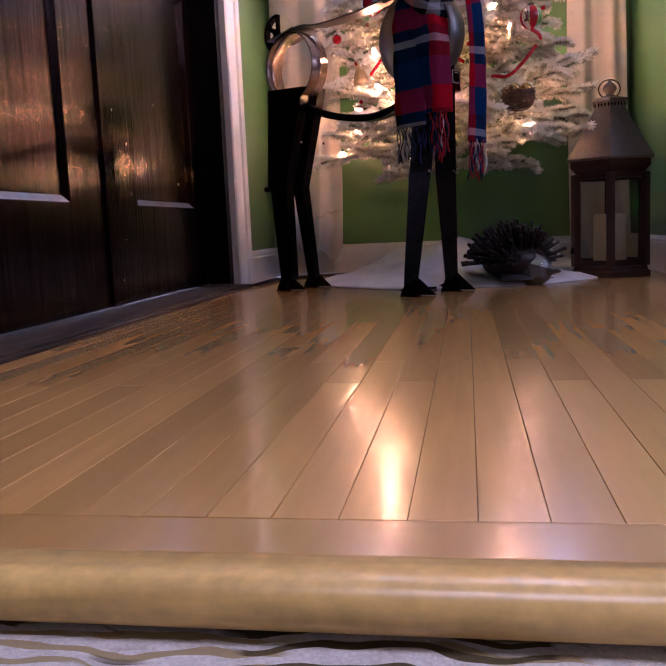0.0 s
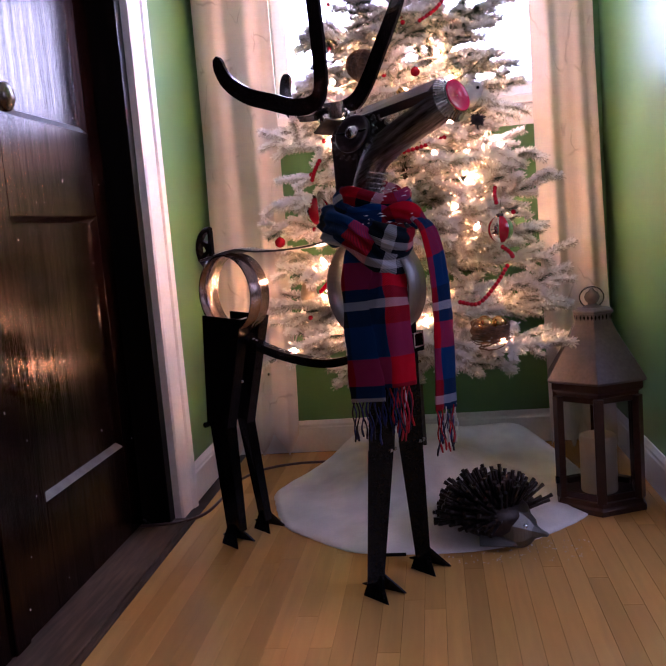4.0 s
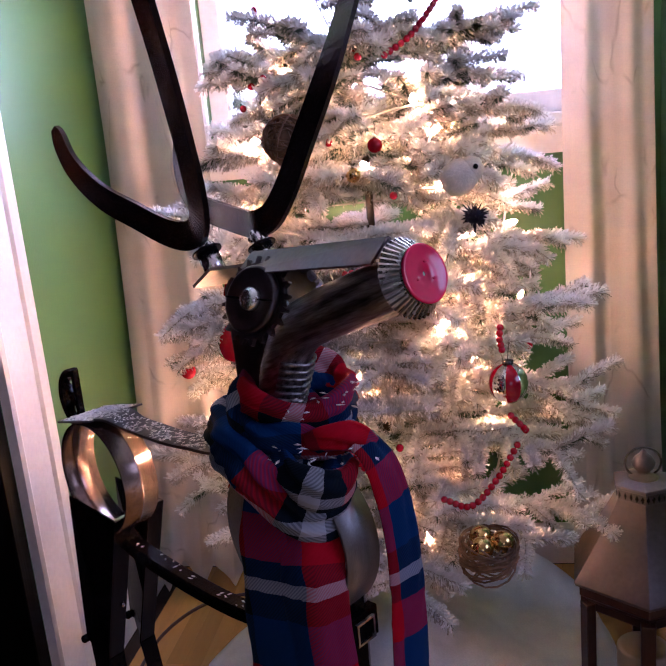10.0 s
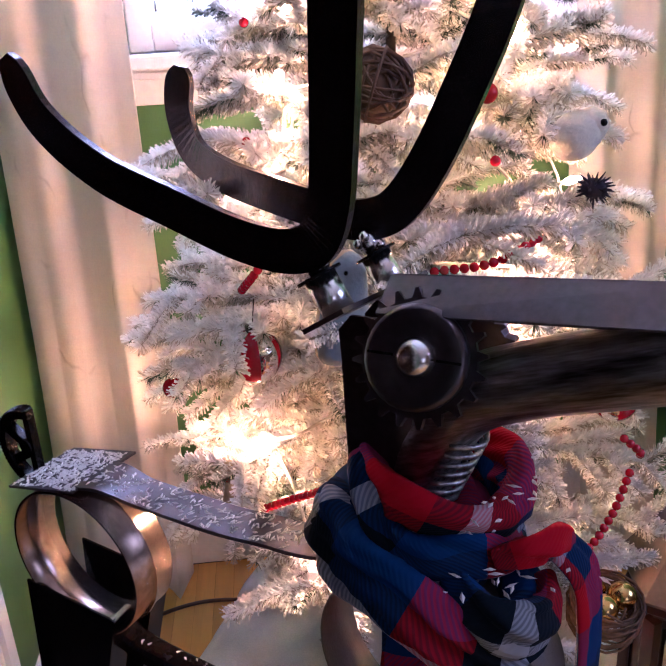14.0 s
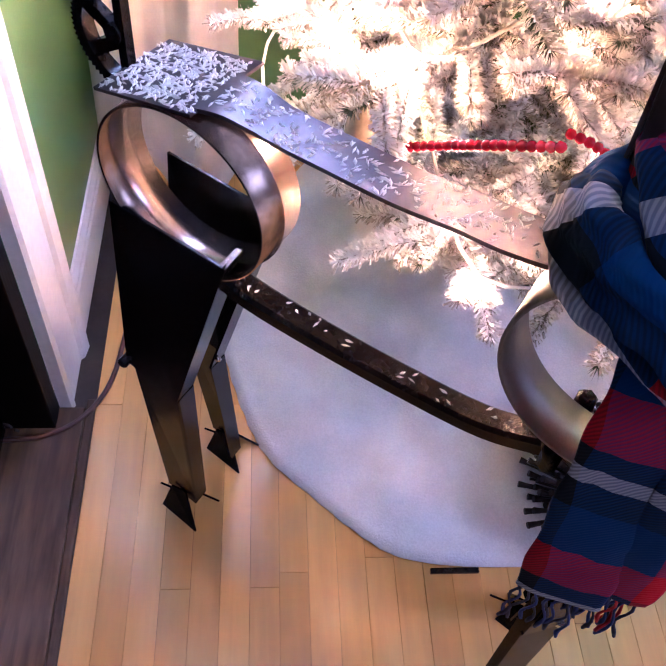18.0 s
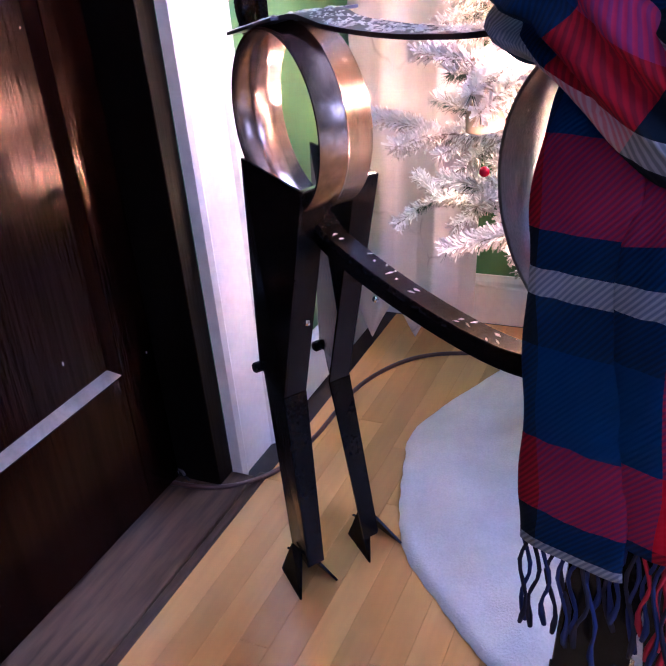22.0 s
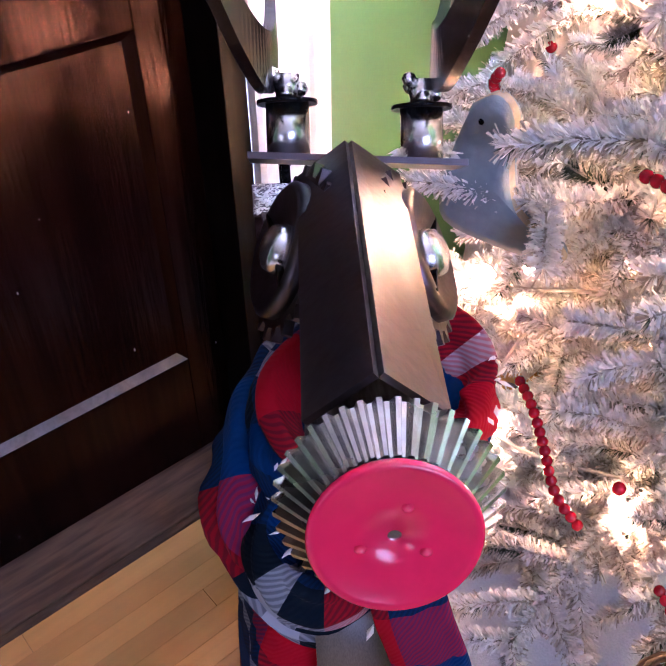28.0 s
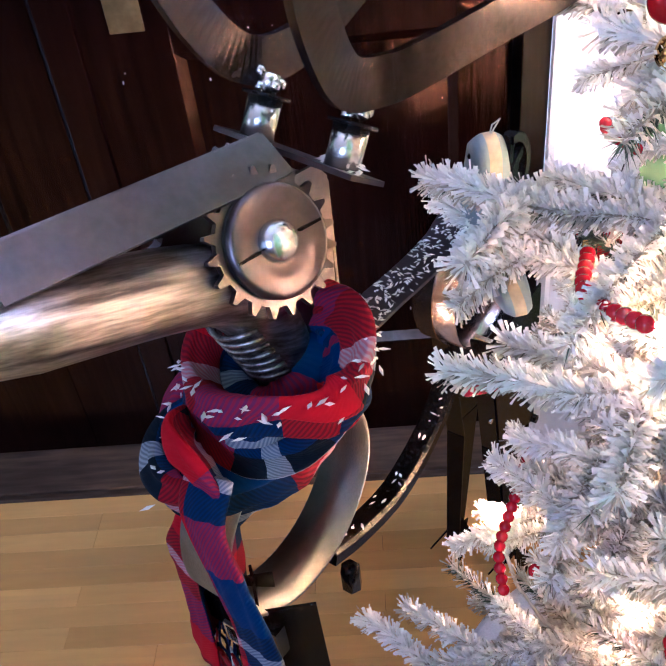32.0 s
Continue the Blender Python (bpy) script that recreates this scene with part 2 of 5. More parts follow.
carpet = mat("patterned_carpet", (0.74, 0.72, 0.68), 0.95, vary=0.14, scale=60, bump=0.8, fine=420, second=(0.60, 0.58, 0.54))


def scrolled(m):
    """Olive and tan scrolls woven into a carpet."""
    n, l = m.node_tree.nodes, m.node_tree.links
    b = n["Principled BSDF"]
    src = b.inputs["Base Color"].links[0].from_socket
    tc = n.new("ShaderNodeTexCoord")
    for scale, lo, hi, colour in ((16.0, 0.47, 0.50, (0.42, 0.33, 0.17)), (13.0, 0.535, 0.565, (0.10, 0.075, 0.028))):
        w = n.new("ShaderNodeTexWave")
        w.wave_type = "RINGS"
        w.inputs["Scale"].default_value, w.inputs["Distortion"].default_value, w.inputs["Detail"].default_value, w.inputs["Detail Scale"].default_value = scale * 1.5, 11.0, 1.5, 0.7
        l.new(tc.outputs["Object"], w.inputs["Vector"])
        g = n.new("ShaderNodeTexNoise")
        g.inputs["Scale"].default_value = scale * 0.9
        l.new(tc.outputs["Object"], g.inputs["Vector"])
        gate = n.new("ShaderNodeMapRange")
        gate.inputs[1].default_value, gate.inputs[2].default_value = 0.46, 0.50
        l.new(g.outputs[0], gate.inputs[0])
        r = n.new("ShaderNodeMapRange")
        r.inputs[1].default_value, r.inputs[2].default_value = lo + 0.12, hi + 0.12
        l.new(w.outputs[1], r.inputs[0])
        mu = n.new("ShaderNodeMath")
        mu.operation = "MULTIPLY"
        l.new(r.outputs[0], mu.inputs[0]), l.new(gate.outputs[0], mu.inputs[1])
        mx = n.new("ShaderNodeMix")
        mx.data_type = "RGBA"
        mx.inputs[7].default_value = (*colour, 1)
        l.new(src, mx.inputs[6]), l.new(mu.outputs[0], mx.inputs[0])
        src = mx.outputs[2]
    l.new(src, b.inputs["Base Color"])
    return m


scrolled(carpet)
yarn_blue = mat("blue_yarn", (0.008, 0.020, 0.11), 0.9)
yarn_red = mat("red_yarn", (0.42, 0.006, 0.016), 0.9)
yarn_dark = mat("navy_black_yarn", (0.008, 0.008, 0.025), 0.9)
yarn_white = mat("white_yarn", (0.65, 0.65, 0.66), 0.9)

glass = bpy.data.materials.new("clear_glass")
glass.use_nodes = True
gb = glass.node_tree.nodes["Principled BSDF"]
gb.inputs["Transmission Weight"].default_value, gb.inputs["Roughness"].default_value, gb.inputs["IOR"].default_value = 1.0, 0.02, 1.1


def plaid_material():
    """Woven plaid: bands along and across the cloth, mixed by a fine twill, laid out by the cloth's own UV in metres."""
    m = bpy.data.materials.new("plaid_flannel")
    m.use_nodes = True
    n, l = m.node_tree.nodes, m.node_tree.links
    b = n["Principled BSDF"]
    uv = n.new("ShaderNodeUVMap")
    sep = n.new("ShaderNodeSeparateXYZ")
    l.new(uv.outputs[0], sep.inputs[0])
    bands = [(0.0, (0.38, 0.0010, 0.009)), (0.275, (0.0012, 0.026, 0.105)), (0.615, (0.002, 0.006, 0.012)), (0.785, (0.36, 0.38, 0.43)), (0.872, (0.002, 0.006, 0.014))]

    def ramp(sock, period, shift):
        a = n.new("ShaderNodeMath")
        a.operation = "MULTIPLY_ADD"
        a.inputs[1].default_value, a.inputs[2].default_value = 1 / period, shift
        l.new(sock, a.inputs[0])
        f = n.new("ShaderNodeMath")
        f.operation = "FRACT"
        l.new(a.outputs[0], f.inputs[0])
        r = n.new("ShaderNodeValToRGB")
        r.color_ramp.interpolation = "CONSTANT"
        e = r.color_ramp.elements
        while len(e) < len(bands):
            e.new(0.5)
        for i, (p, c) in enumerate(bands):
            e[i].position, e[i].color = p, (*c, 1)
        l.new(f.outputs[0], r.inputs[0])
        return r.outputs[0]

    warp, weft = ramp(sep.outputs[0], 0.190, 0.0), ramp(sep.outputs[1], 0.190, 0.0)
    tw = n.new("ShaderNodeMath")
    tw.operation = "ADD"
    l.new(sep.outputs[0], tw.inputs[0]), l.new(sep.outputs[1], tw.inputs[1])
    k = n.new("ShaderNodeMath")
    k.operation = "MULTIPLY"
    k.inputs[1].default_value = 2 * math.pi / 0.0044
    l.new(tw.outputs[0], k.inputs[0])
    sn = n.new("ShaderNodeMath")
    sn.operation = "SINE"
    l.new(k.outputs[0], sn.inputs[0])
    mr = n.new("ShaderNodeMapRange")
    mr.inputs[1].default_value, mr.inputs[2].default_value = -0.5, 0.5
    mr.inputs[3].default_value, mr.inputs[4].default_value = 0.35, 0.65
    l.new(sn.outputs[0], mr.inputs[0])
    mx = n.new("ShaderNodeMix")
    mx.data_type = "RGBA"
    l.new(mr.outputs[0], mx.inputs[0]), l.new(warp, mx.inputs[6]), l.new(weft, mx.inputs[7])
    l.new(mx.outputs[2], b.inputs["Base Color"])
    b.inputs["Roughness"].default_value = 0.9
    b.inputs["Specular IOR Level"].default_value = 0.15
    bp = n.new("ShaderNodeBump")
    bp.inputs["Strength"].default_value, bp.inputs["Distance"].default_value = 0.25, 0.0006
    l.new(sn.outputs[0], bp.inputs["Height"]), l.new(bp.outputs[0], b.inputs["Normal"])
    return m


plaid = plaid_material()


def crackled(m):
    """Thin dark crackle lines in the colour of a cloth."""
    nt = m.node_tree
    n, l = nt.nodes, nt.links
    b = n["Principled BSDF"]
    src = b.inputs["Base Color"].links[0].from_socket
    tc = n.new("ShaderNodeTexCoord")
    mp = n.new("ShaderNodeMapping")
    mp.inputs["Scale"].default_value = (13, 13, 7)
    l.new(tc.outputs["Object"], mp.inputs["Vector"])
    nz = n.new("ShaderNodeTexNoise")
    nz.inputs["Scale"].default_value = 1.4
    l.new(mp.outputs[0], nz.inputs["Vector"])
    add = n.new("ShaderNodeMix")
    add.data_type = "RGBA"
    add.inputs[0].default_value = 0.35
    l.new(mp.outputs[0], add.inputs[6]), l.new(nz.outputs[1], add.inputs[7])
    v = n.new("ShaderNodeTexVoronoi")
    v.feature = "DISTANCE_TO_EDGE"
    v.inputs["Scale"].default_value = 0.9
    l.new(add.outputs[2], v.inputs["Vector"])
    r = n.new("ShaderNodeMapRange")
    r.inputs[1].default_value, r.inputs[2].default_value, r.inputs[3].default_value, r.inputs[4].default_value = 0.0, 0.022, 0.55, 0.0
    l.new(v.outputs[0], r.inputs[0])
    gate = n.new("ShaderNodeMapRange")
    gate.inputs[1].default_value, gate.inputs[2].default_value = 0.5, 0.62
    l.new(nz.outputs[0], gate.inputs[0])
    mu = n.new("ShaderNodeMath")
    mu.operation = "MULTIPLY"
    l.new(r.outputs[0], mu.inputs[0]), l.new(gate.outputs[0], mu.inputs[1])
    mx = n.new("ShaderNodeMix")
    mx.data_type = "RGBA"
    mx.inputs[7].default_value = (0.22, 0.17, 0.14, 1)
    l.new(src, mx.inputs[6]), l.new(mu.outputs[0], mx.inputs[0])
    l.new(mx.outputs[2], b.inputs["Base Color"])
    return m


crackled(curtain_cloth)


def sheer(m, share, colour):
    """Lets light from behind glow through a cloth."""
    n, l = m.node_tree.nodes, m.node_tree.links
    out = [q for q in n if q.type == "OUTPUT_MATERIAL"][0]
    tr = n.new("ShaderNodeBsdfTranslucent")
    tr.inputs["Color"].default_value = (*colour, 1)
    mx = n.new("ShaderNodeMixShader")
    mx.inputs[0].default_value = share
    l.new(n["Principled BSDF"].outputs[0], mx.inputs[1]), l.new(tr.outputs[0], mx.inputs[2])
    l.new(mx.outputs[0], out.inputs["Surface"])
    return m


sheer(curtain_cloth, 0.24, (0.72, 0.62, 0.52))
sheer(flock, 0.30, (0.86, 0.84, 0.80))
sheer(frosted, 0.30, (0.66, 0.62, 0.54))

# ---- mesh helpers ----


class Build:
    """Collects faces of one mesh: boxes, plates, bars, tubes, turned forms."""

    def __init__(self):
        self.v, self.f, self.m, self.s, self.uv = [], [], [], [], []

    def add(self, verts, faces, mi=0, smooth=False):
        o = len(self.v)
        self.v += [tuple(p) for p in verts]
        self.f += [[i + o for i in q] for q in faces]
        self.m += [mi] * len(faces)
        self.s += [smooth] * len(faces)

    def box(self, lo, hi, mi=0, turn=None):
        (a, b, c), (d, e, g) = lo, hi
        p = [Vector(q) for q in ((a, b, c), (d, b, c), (d, e, c), (a, e, c), (a, b, g), (d, b, g), (d, e, g), (a, e, g))]
        if turn:
            p = [turn @ q for q in p]
        self.add(p, [(3, 2, 1, 0), (4, 5, 6, 7), (0, 1, 5, 4), (1, 2, 6, 5), (2, 3, 7, 6), (3, 0, 4, 7)], mi)

    def plate(self, poly, thick, mi=0):
        """A flat polygon given by its corners, with thickness behind it."""
        p = [Vector(q) for q in poly]
        nrm = sum(((p[i] - p[0]).cross(p[i + 1] - p[0]) for i in range(1, len(p) - 1)), Vector()).normalized()
        k = len(p)
        self.add(p + [q - nrm * thick for q in p], [list(range(k)), list(range(2 * k - 1, k - 1, -1))] + [(i, i + k, (i + 1) % k + k, (i + 1) % k) for i in range(k)], mi)

    def sweep(self, path, across, section, mi=0, smooth=False, caps=True, closed=False):
        """A section of (a, b) pairs carried along a path; across(i): the direction of a at that point."""
        path = [Vector(p) for p in path]
        n = len(path)
        vs, fs = [], []
        for i, p in enumerate(path):
            if closed:
                t = path[(i + 1) % n] - path[i - 1]
            else:
                t = path[min(i + 1, n - 1)] - path[max(i - 1, 0)]
            t.normalize()
            a = Vector(across(i) if callable(across) else across)
            a = (a - t * a.dot(t)).normalized()
            b = t.cross(a)
            sec = section(i) if callable(section) else section
            vs += [p + a * x + b * y for x, y in sec]
        k = len(vs) // n
        for i in range(n if closed else n - 1):
            j = (i + 1) % n
            fs += [(i * k + q, i * k + (q + 1) % k, j * k + (q + 1) % k, j * k + q) for q in range(k)]
        self.add(vs, fs, mi, smooth)
        if caps and not closed:
            o = len(self.v) - n * k
            self.f += [[o + q for q in range(k - 1, -1, -1)], [o + (n - 1) * k + q for q in range(k)]]
            self.m += [mi, mi]
            self.s += [False, False]

    def tube(self, path, r, mi=0, k=10, closed=False):
        rad = r if callable(r) else (lambda i: r)
        p0 = [Vector(p) for p in path]
        d = (p0[-1] - p0[0]) if not closed else Vector((0.13, 0.21, 0.97))
        ax = Vector((0.31, 0.17, 0.93)) if abs(d.normalized().z) < 0.85 else Vector((0.9, 0.3, 0.1))
        sec = lambda i: [(rad(i) * math.cos(2 * math.pi * q / k), rad(i) * math.sin(2 * math.pi * q / k)) for q in range(k)]
        self.sweep(path, ax, sec, mi, True, True, closed)

    def lathe(self, prof, m, mi=0, k=24, smooth=True):
        """A profile of (radius, height) turned about the z axis of the pose m."""
        vs = [m @ Vector((r * math.cos(2 * math.pi * q / k), r * math.sin(2 * math.pi * q / k), h)) for r, h in prof for q in range(k)]
        n = len(prof)
        fs = [(i * k + q, i * k + (q + 1) % k, (i + 1) * k + (q + 1) % k, (i + 1) * k + q) for i in range(n - 1) for q in range(k)]
        self.add(vs, fs, mi, smooth)
        o = len(self.v) - len(vs)
        for i, rev in ((0, True), (n - 1, False)):
            if prof[i][0] > 1e-5:
                ring = [o + i * k + q for q in range(k)]
                self.f.append(ring[::-1] if rev else ring)
                self.m.append(mi)
                self.s.append(False)

    def ball(self, c, r, mi=0, k=12, squash=1.0):
        h = k // 2
        self.lathe([(r * math.sin(math.pi * i / h) + 1e-6, -r * squash * math.cos(math.pi * i / h)) for i in range(h + 1)], Matrix.Translation(c), mi, k)

    def mesh(self, name, mats):
        me = bpy.data.meshes.new(name)
        me.from_pydata(self.v, [], self.f)
        for mm in mats:
            me.materials.append(mm)
        me.polygons.foreach_set("material_index", self.m)
        me.polygons.foreach_set("use_smooth", self.s)
        if self.uv:
            lay = me.uv_layers.new(name="UVMap")
            idx = np.empty(len(me.loops), dtype=np.int32)
            me.loops.foreach_get("vertex_index", idx)
            lay.data.foreach_set("uv", np.array(self.uv, dtype=np.float32)[idx].ravel())
        me.update()
        return me


def put(name, b, mats, parent=None, label="", bevel=0.0, seg=2):
    """Links a Build as one mesh object, under a parent if one is given."""
    mats = mats if isinstance(mats, (list, tuple)) else [mats]
    o = new(name, b.mesh(name, mats))
    if parent:
        o.parent = parent
    if label:
        o["label"] = label
    if bevel:
        md = o.modifiers.new("soft_edges", "BEVEL")
        md.width, md.segments, md.limit_method, md.angle_limit = bevel, seg, "ANGLE", radians(40)
    return o


def group_of(name, label, category, grp="", at=(0, 0, 0), kind=""):
    e = new(name)
    e.empty_display_size = 0.05
    e.location = at
    return tagged(e, label, category, grp, kind)


def under(parent, o):
    """Parents o, built in world places, to an Empty that stands elsewhere."""
    o.parent = parent
    o.matrix_parent_inverse = Matrix.Translation(-Vector(parent.location))
    return o


def boxed(name, lo, hi, m, parent=None, label="", bevel=0.0):
    b = Build()
    b.box(lo, hi)
    return put(name, b, m, parent, label, bevel)


def axes(o, x, y, z):
    m = Matrix((x, y, z)).transposed().to_4x4()
    m.translation = o
    return m


def curve(pts, n=8):
    """A smooth line through the points."""
    p = [Vector(q) for q in pts]
    p = [2 * p[0] - p[1]] + p + [2 * p[-1] - p[-2]]
    out = []
    for i in range(1, len(p) - 2):
        for j in range(n):
            t = j / n
            out.append(0.5 * (2 * p[i] + (p[i + 1] - p[i - 1]) * t + (2 * p[i - 1] - 5 * p[i] + 4 * p[i + 1] - p[i + 2]) * t * t + (3 * p[i] - p[i - 1] - 3 * p[i + 1] + p[i + 2]) * t ** 3))
    return out + [p[-2]]


UP = Vector((0, 0, 1))

# ---- structure ----
WX, BY, RX, CY = -0.580, 2.945, 0.685, 2.124  # left wall, window wall, right wall of the nook, corner of the room wall
H = 2.45


def structure(name, b, m, label, bevel=0.0, category=""):
    o = put(name, b, m, None, "", bevel)
    return tagged(o, label, category, kind="structure")


floor = structure("floor", (lambda b: (b.box((-0.80, 0.30, -0.20), (2.2, 3.1, -0.0165)), b)[1])(Build()), gap_dark, "honey-coloured strip wood floor of narrow varnished boards", category="floor")

b = Build()
b.box((WX - 0.14, 2.435, 0), (WX, BY, H))
structure("wall_west", b, wall_green, "green painted wall beside the dark double door", category="wall")
b = Build()
b.box((WX - 0.14, -2.6, -0.2), (WX - 0.005, 0.80, H))
b.box((WX - 0.14, 0.80, 2.06), (WX - 0.005, 2.435, H))
tagged(put("wall_west_side", b, wall_green), "green painted wall around the double door", "wall", kind="structure")
b = Build()
WL, WR, WB, WT = -0.33, 0.53, 1.10, 2.12
b.box((WX - 0.14, BY, 0), (WL, BY + 0.14, H))
b.box((WR, BY, 0), (RX + 0.14, BY + 0.14, H))
b.box((WL, BY, 0), (WR, BY + 0.14, WB))
b.box((WL, BY, WT), (WR, BY + 0.14, H))
tagged(put("wall_north", b, wall_green), "green painted wall with a window behind the tree", "wall", kind="structure")
b = Build()
b.box((RX, CY + 0.012, 0), (RX + 0.09, BY, H))
tagged(put("wall_east", b, wall_green), "green painted side wall of the nook", "wall", kind="structure")
b = Build()
b.box((RX - 0.008, CY, 0), (2.1, CY + 0.012, H))
b.box((RX + 0.09, CY + 0.012, 0), (2.1, CY + 0.14, H))
tagged(put("wall_corner", b, wall_beige), "beige painted wall face at the corner of the nook", "wall", kind="structure")
b = Build()
b.box((2.0, -2.6, -0.2), (2.14, 0.65, H))
b.box((2.0, 1.85, -0.2), (2.14, CY, H))
b.box((2.0, 0.65, -0.2), (2.14, 1.85, 1.15))
b.box((2.0, 0.65, 2.15), (2.14, 1.85, H))
tagged(put("wall_room_east", b, wall_far), "unseen brown wall of the room with a side window", "wall", kind="structure")
# unseen wall that closes the room; its opening is added to let sky light in
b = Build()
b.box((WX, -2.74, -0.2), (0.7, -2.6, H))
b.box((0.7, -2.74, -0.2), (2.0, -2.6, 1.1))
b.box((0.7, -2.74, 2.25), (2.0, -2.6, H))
tagged(put("wall_south", b, wall_far), "unseen brown wall of the room with an added opening", "wall", kind="structure")
b = Build()
b.box((-0.8, -2.8, H), (2.2, 3.1, H + 0.1))
tagged(put("ceiling", b, ceiling_white), "plain white ceiling", "ceiling", kind="structure")
b = Build()
b.box((-0.8, -2.8, -0.30), (2.2, 0.300, -0.032))
tagged(put("carpet_landing", b, carpet), "pale grey carpet with olive and tan scroll pattern", "carpet", kind="structure")

# rounded nosing and header board at the floor's edge
b = Build()
prof = [(0.0, 0.0)] + [(-0.026 - 0.014 * math.sin(a), -0.014 + 0.014 * math.cos(a)) for a in [math.pi * i / 10 for i in range(11)]] + [(0.0, -0.028)]
xs = [WX + 0.0, 2.1]
b.add([(x, 0.302 + py, pz) for x in xs for py, pz in prof], [(i, i + 1, i + 1 + len(prof), i + len(prof)) for i in range(len(prof) - 1)] + [(len(prof) - 1, 0, len(prof), 2 * len(prof) - 1)], 0, True)
nos = put("stair_nosing", b, nosing_wood)
tagged(nos, "rounded varnished yellow wood nosing at the floor edge", "nosing", kind="structure")
head = boxed("header_board", (WX, 0.3025, -0.016), (2.1, 0.3555, 0.0), plank, None, "", 0.0012)
tagged(head, "varnished header board across the floor's edge", "floor board", kind="structure")


def base_run(b, p, q, inward, h=0.106, d=0.014):
    """A length of baseboard with a moulded cap, from p to q; inward: the way it stands proud of its wall."""
    p, q, n = Vector((*p, 0)), Vector((*q, 0)), Vector((*inward, 0))
    prof = [(0, 0.001), (d, 0.001), (d, h - 0.024), (d - 0.003, h - 0.020), (d - 0.003, h - 0.012), (d - 0.008, h - 0.004), (d - 0.010, h), (0, h)]
    k = len(prof)
    b.add([e + n * u + UP * z for e in (p, q) for u, z in prof], [(i, (i + 1) % k, (i + 1) % k + k, i + k) for i in range(k)] + [list(range(k))[::-1], list(range(k, 2 * k))])


for nm, args in (("baseboard_west", ((WX, 2.441), (WX, BY), (1, 0))), ("baseboard_north", ((WX + 0.015, BY), (RX - 0.015, BY), (0, -1))), ("baseboard_east", ((RX, BY), (RX, CY - 0.002), (-1, 0))), ("baseboard_corner", ((RX - 0.022, CY), (0.772, CY), (0, -1)))):
    b = Build()
    base_run(b, *args)
    tagged(put(nm, b, trim_white), "white painted moulded baseboard", "baseboard", kind="structure")

# door casing: a flat board with raised edges, on the room side of the opening
b = Build()
prof = [(2.307, WX - 0.004), (2.307, WX + 0.014), (2.316, WX + 0.018), (2.324, WX + 0.014), (2.404, WX + 0.014), (2.410, WX + 0.020), (2.432, WX + 0.024), (2.440, WX + 0.020), (2.440, WX - 0.004)]
k = len(prof)
b.add([(x, y, z) for z in (0.0, 2.12) for y, x in prof], [(i, (i + 1) % k, (i + 1) % k + k, i + k) for i in range(k)] + [list(range(k)), list(range(2 * k - 1, k - 1, -1))])
tagged(put("door_casing", b, trim_white), "white painted door casing with chipped inner edge", "casing", kind="structure")
b = Build()
b.box((WX - 0.004, 0.80, 2.06), (WX + 0.016, 2.307, 2.19))
b.box((WX - 0.004, 0.71, 0), (WX + 0.016, 0.80, 2.19))
tagged(put("door_head_casing", b, trim_white), "white painted casing over the double door", "casing", kind="structure")
b = Build()
b.box((0.775, CY - 0.02, 0), (0.90, CY, 2.12))
b.box((0.775, CY - 0.026, 0), (0.795, CY - 0.02, 2.12))
tagged(put("opening_casing", b, trim_white), "white painted casing at the corner", "casing", kind="structure")

# dark jamb and worn threshold
b = Build()
b.box((-0.70, 2.268, 0), (WX - 0.004, 2.307, 2.06))
b.box((-0.676, 2.246, 0.012), (-0.664, 2.268, 2.06))
b.box((-0.70, 0.80, 0), (WX - 0.004, 0.835, 2.06))
b.box((-0.70, 0.835, 2.025), (WX - 0.004, 2.268, 2.06))
tagged(put("door_jamb", b, jamb_wood, None, "", 0.0015), "dark stained wooden door jamb", "jamb", kind="structure")
b = Build()
b.box((-0.75, 0.835, -0.016), (-0.545, 2.307, 0.010))
b.box((-0.545, 0.80, -0.016), (-0.531, 2.325, 0.006))
tagged(put("threshold", b, sill_wood, None, "", 0.003), "dark worn wooden threshold with a thin edge strip", "threshold", kind="structure")
b = Build()
b.box((-1.3, 0.3, -0.03), (-0.76, 2.9, -0.016))
tagged(put("porch_floor", b, trim_white), "pale porch floor outside the door", "floor", kind="structure")
tagged(boxed("porch_daylight", (-1.32, 0.3, -0.1), (-1.30, 2.9, 2.4), porch_glow), "bright daylight outside the door", "backdrop", kind="structure")


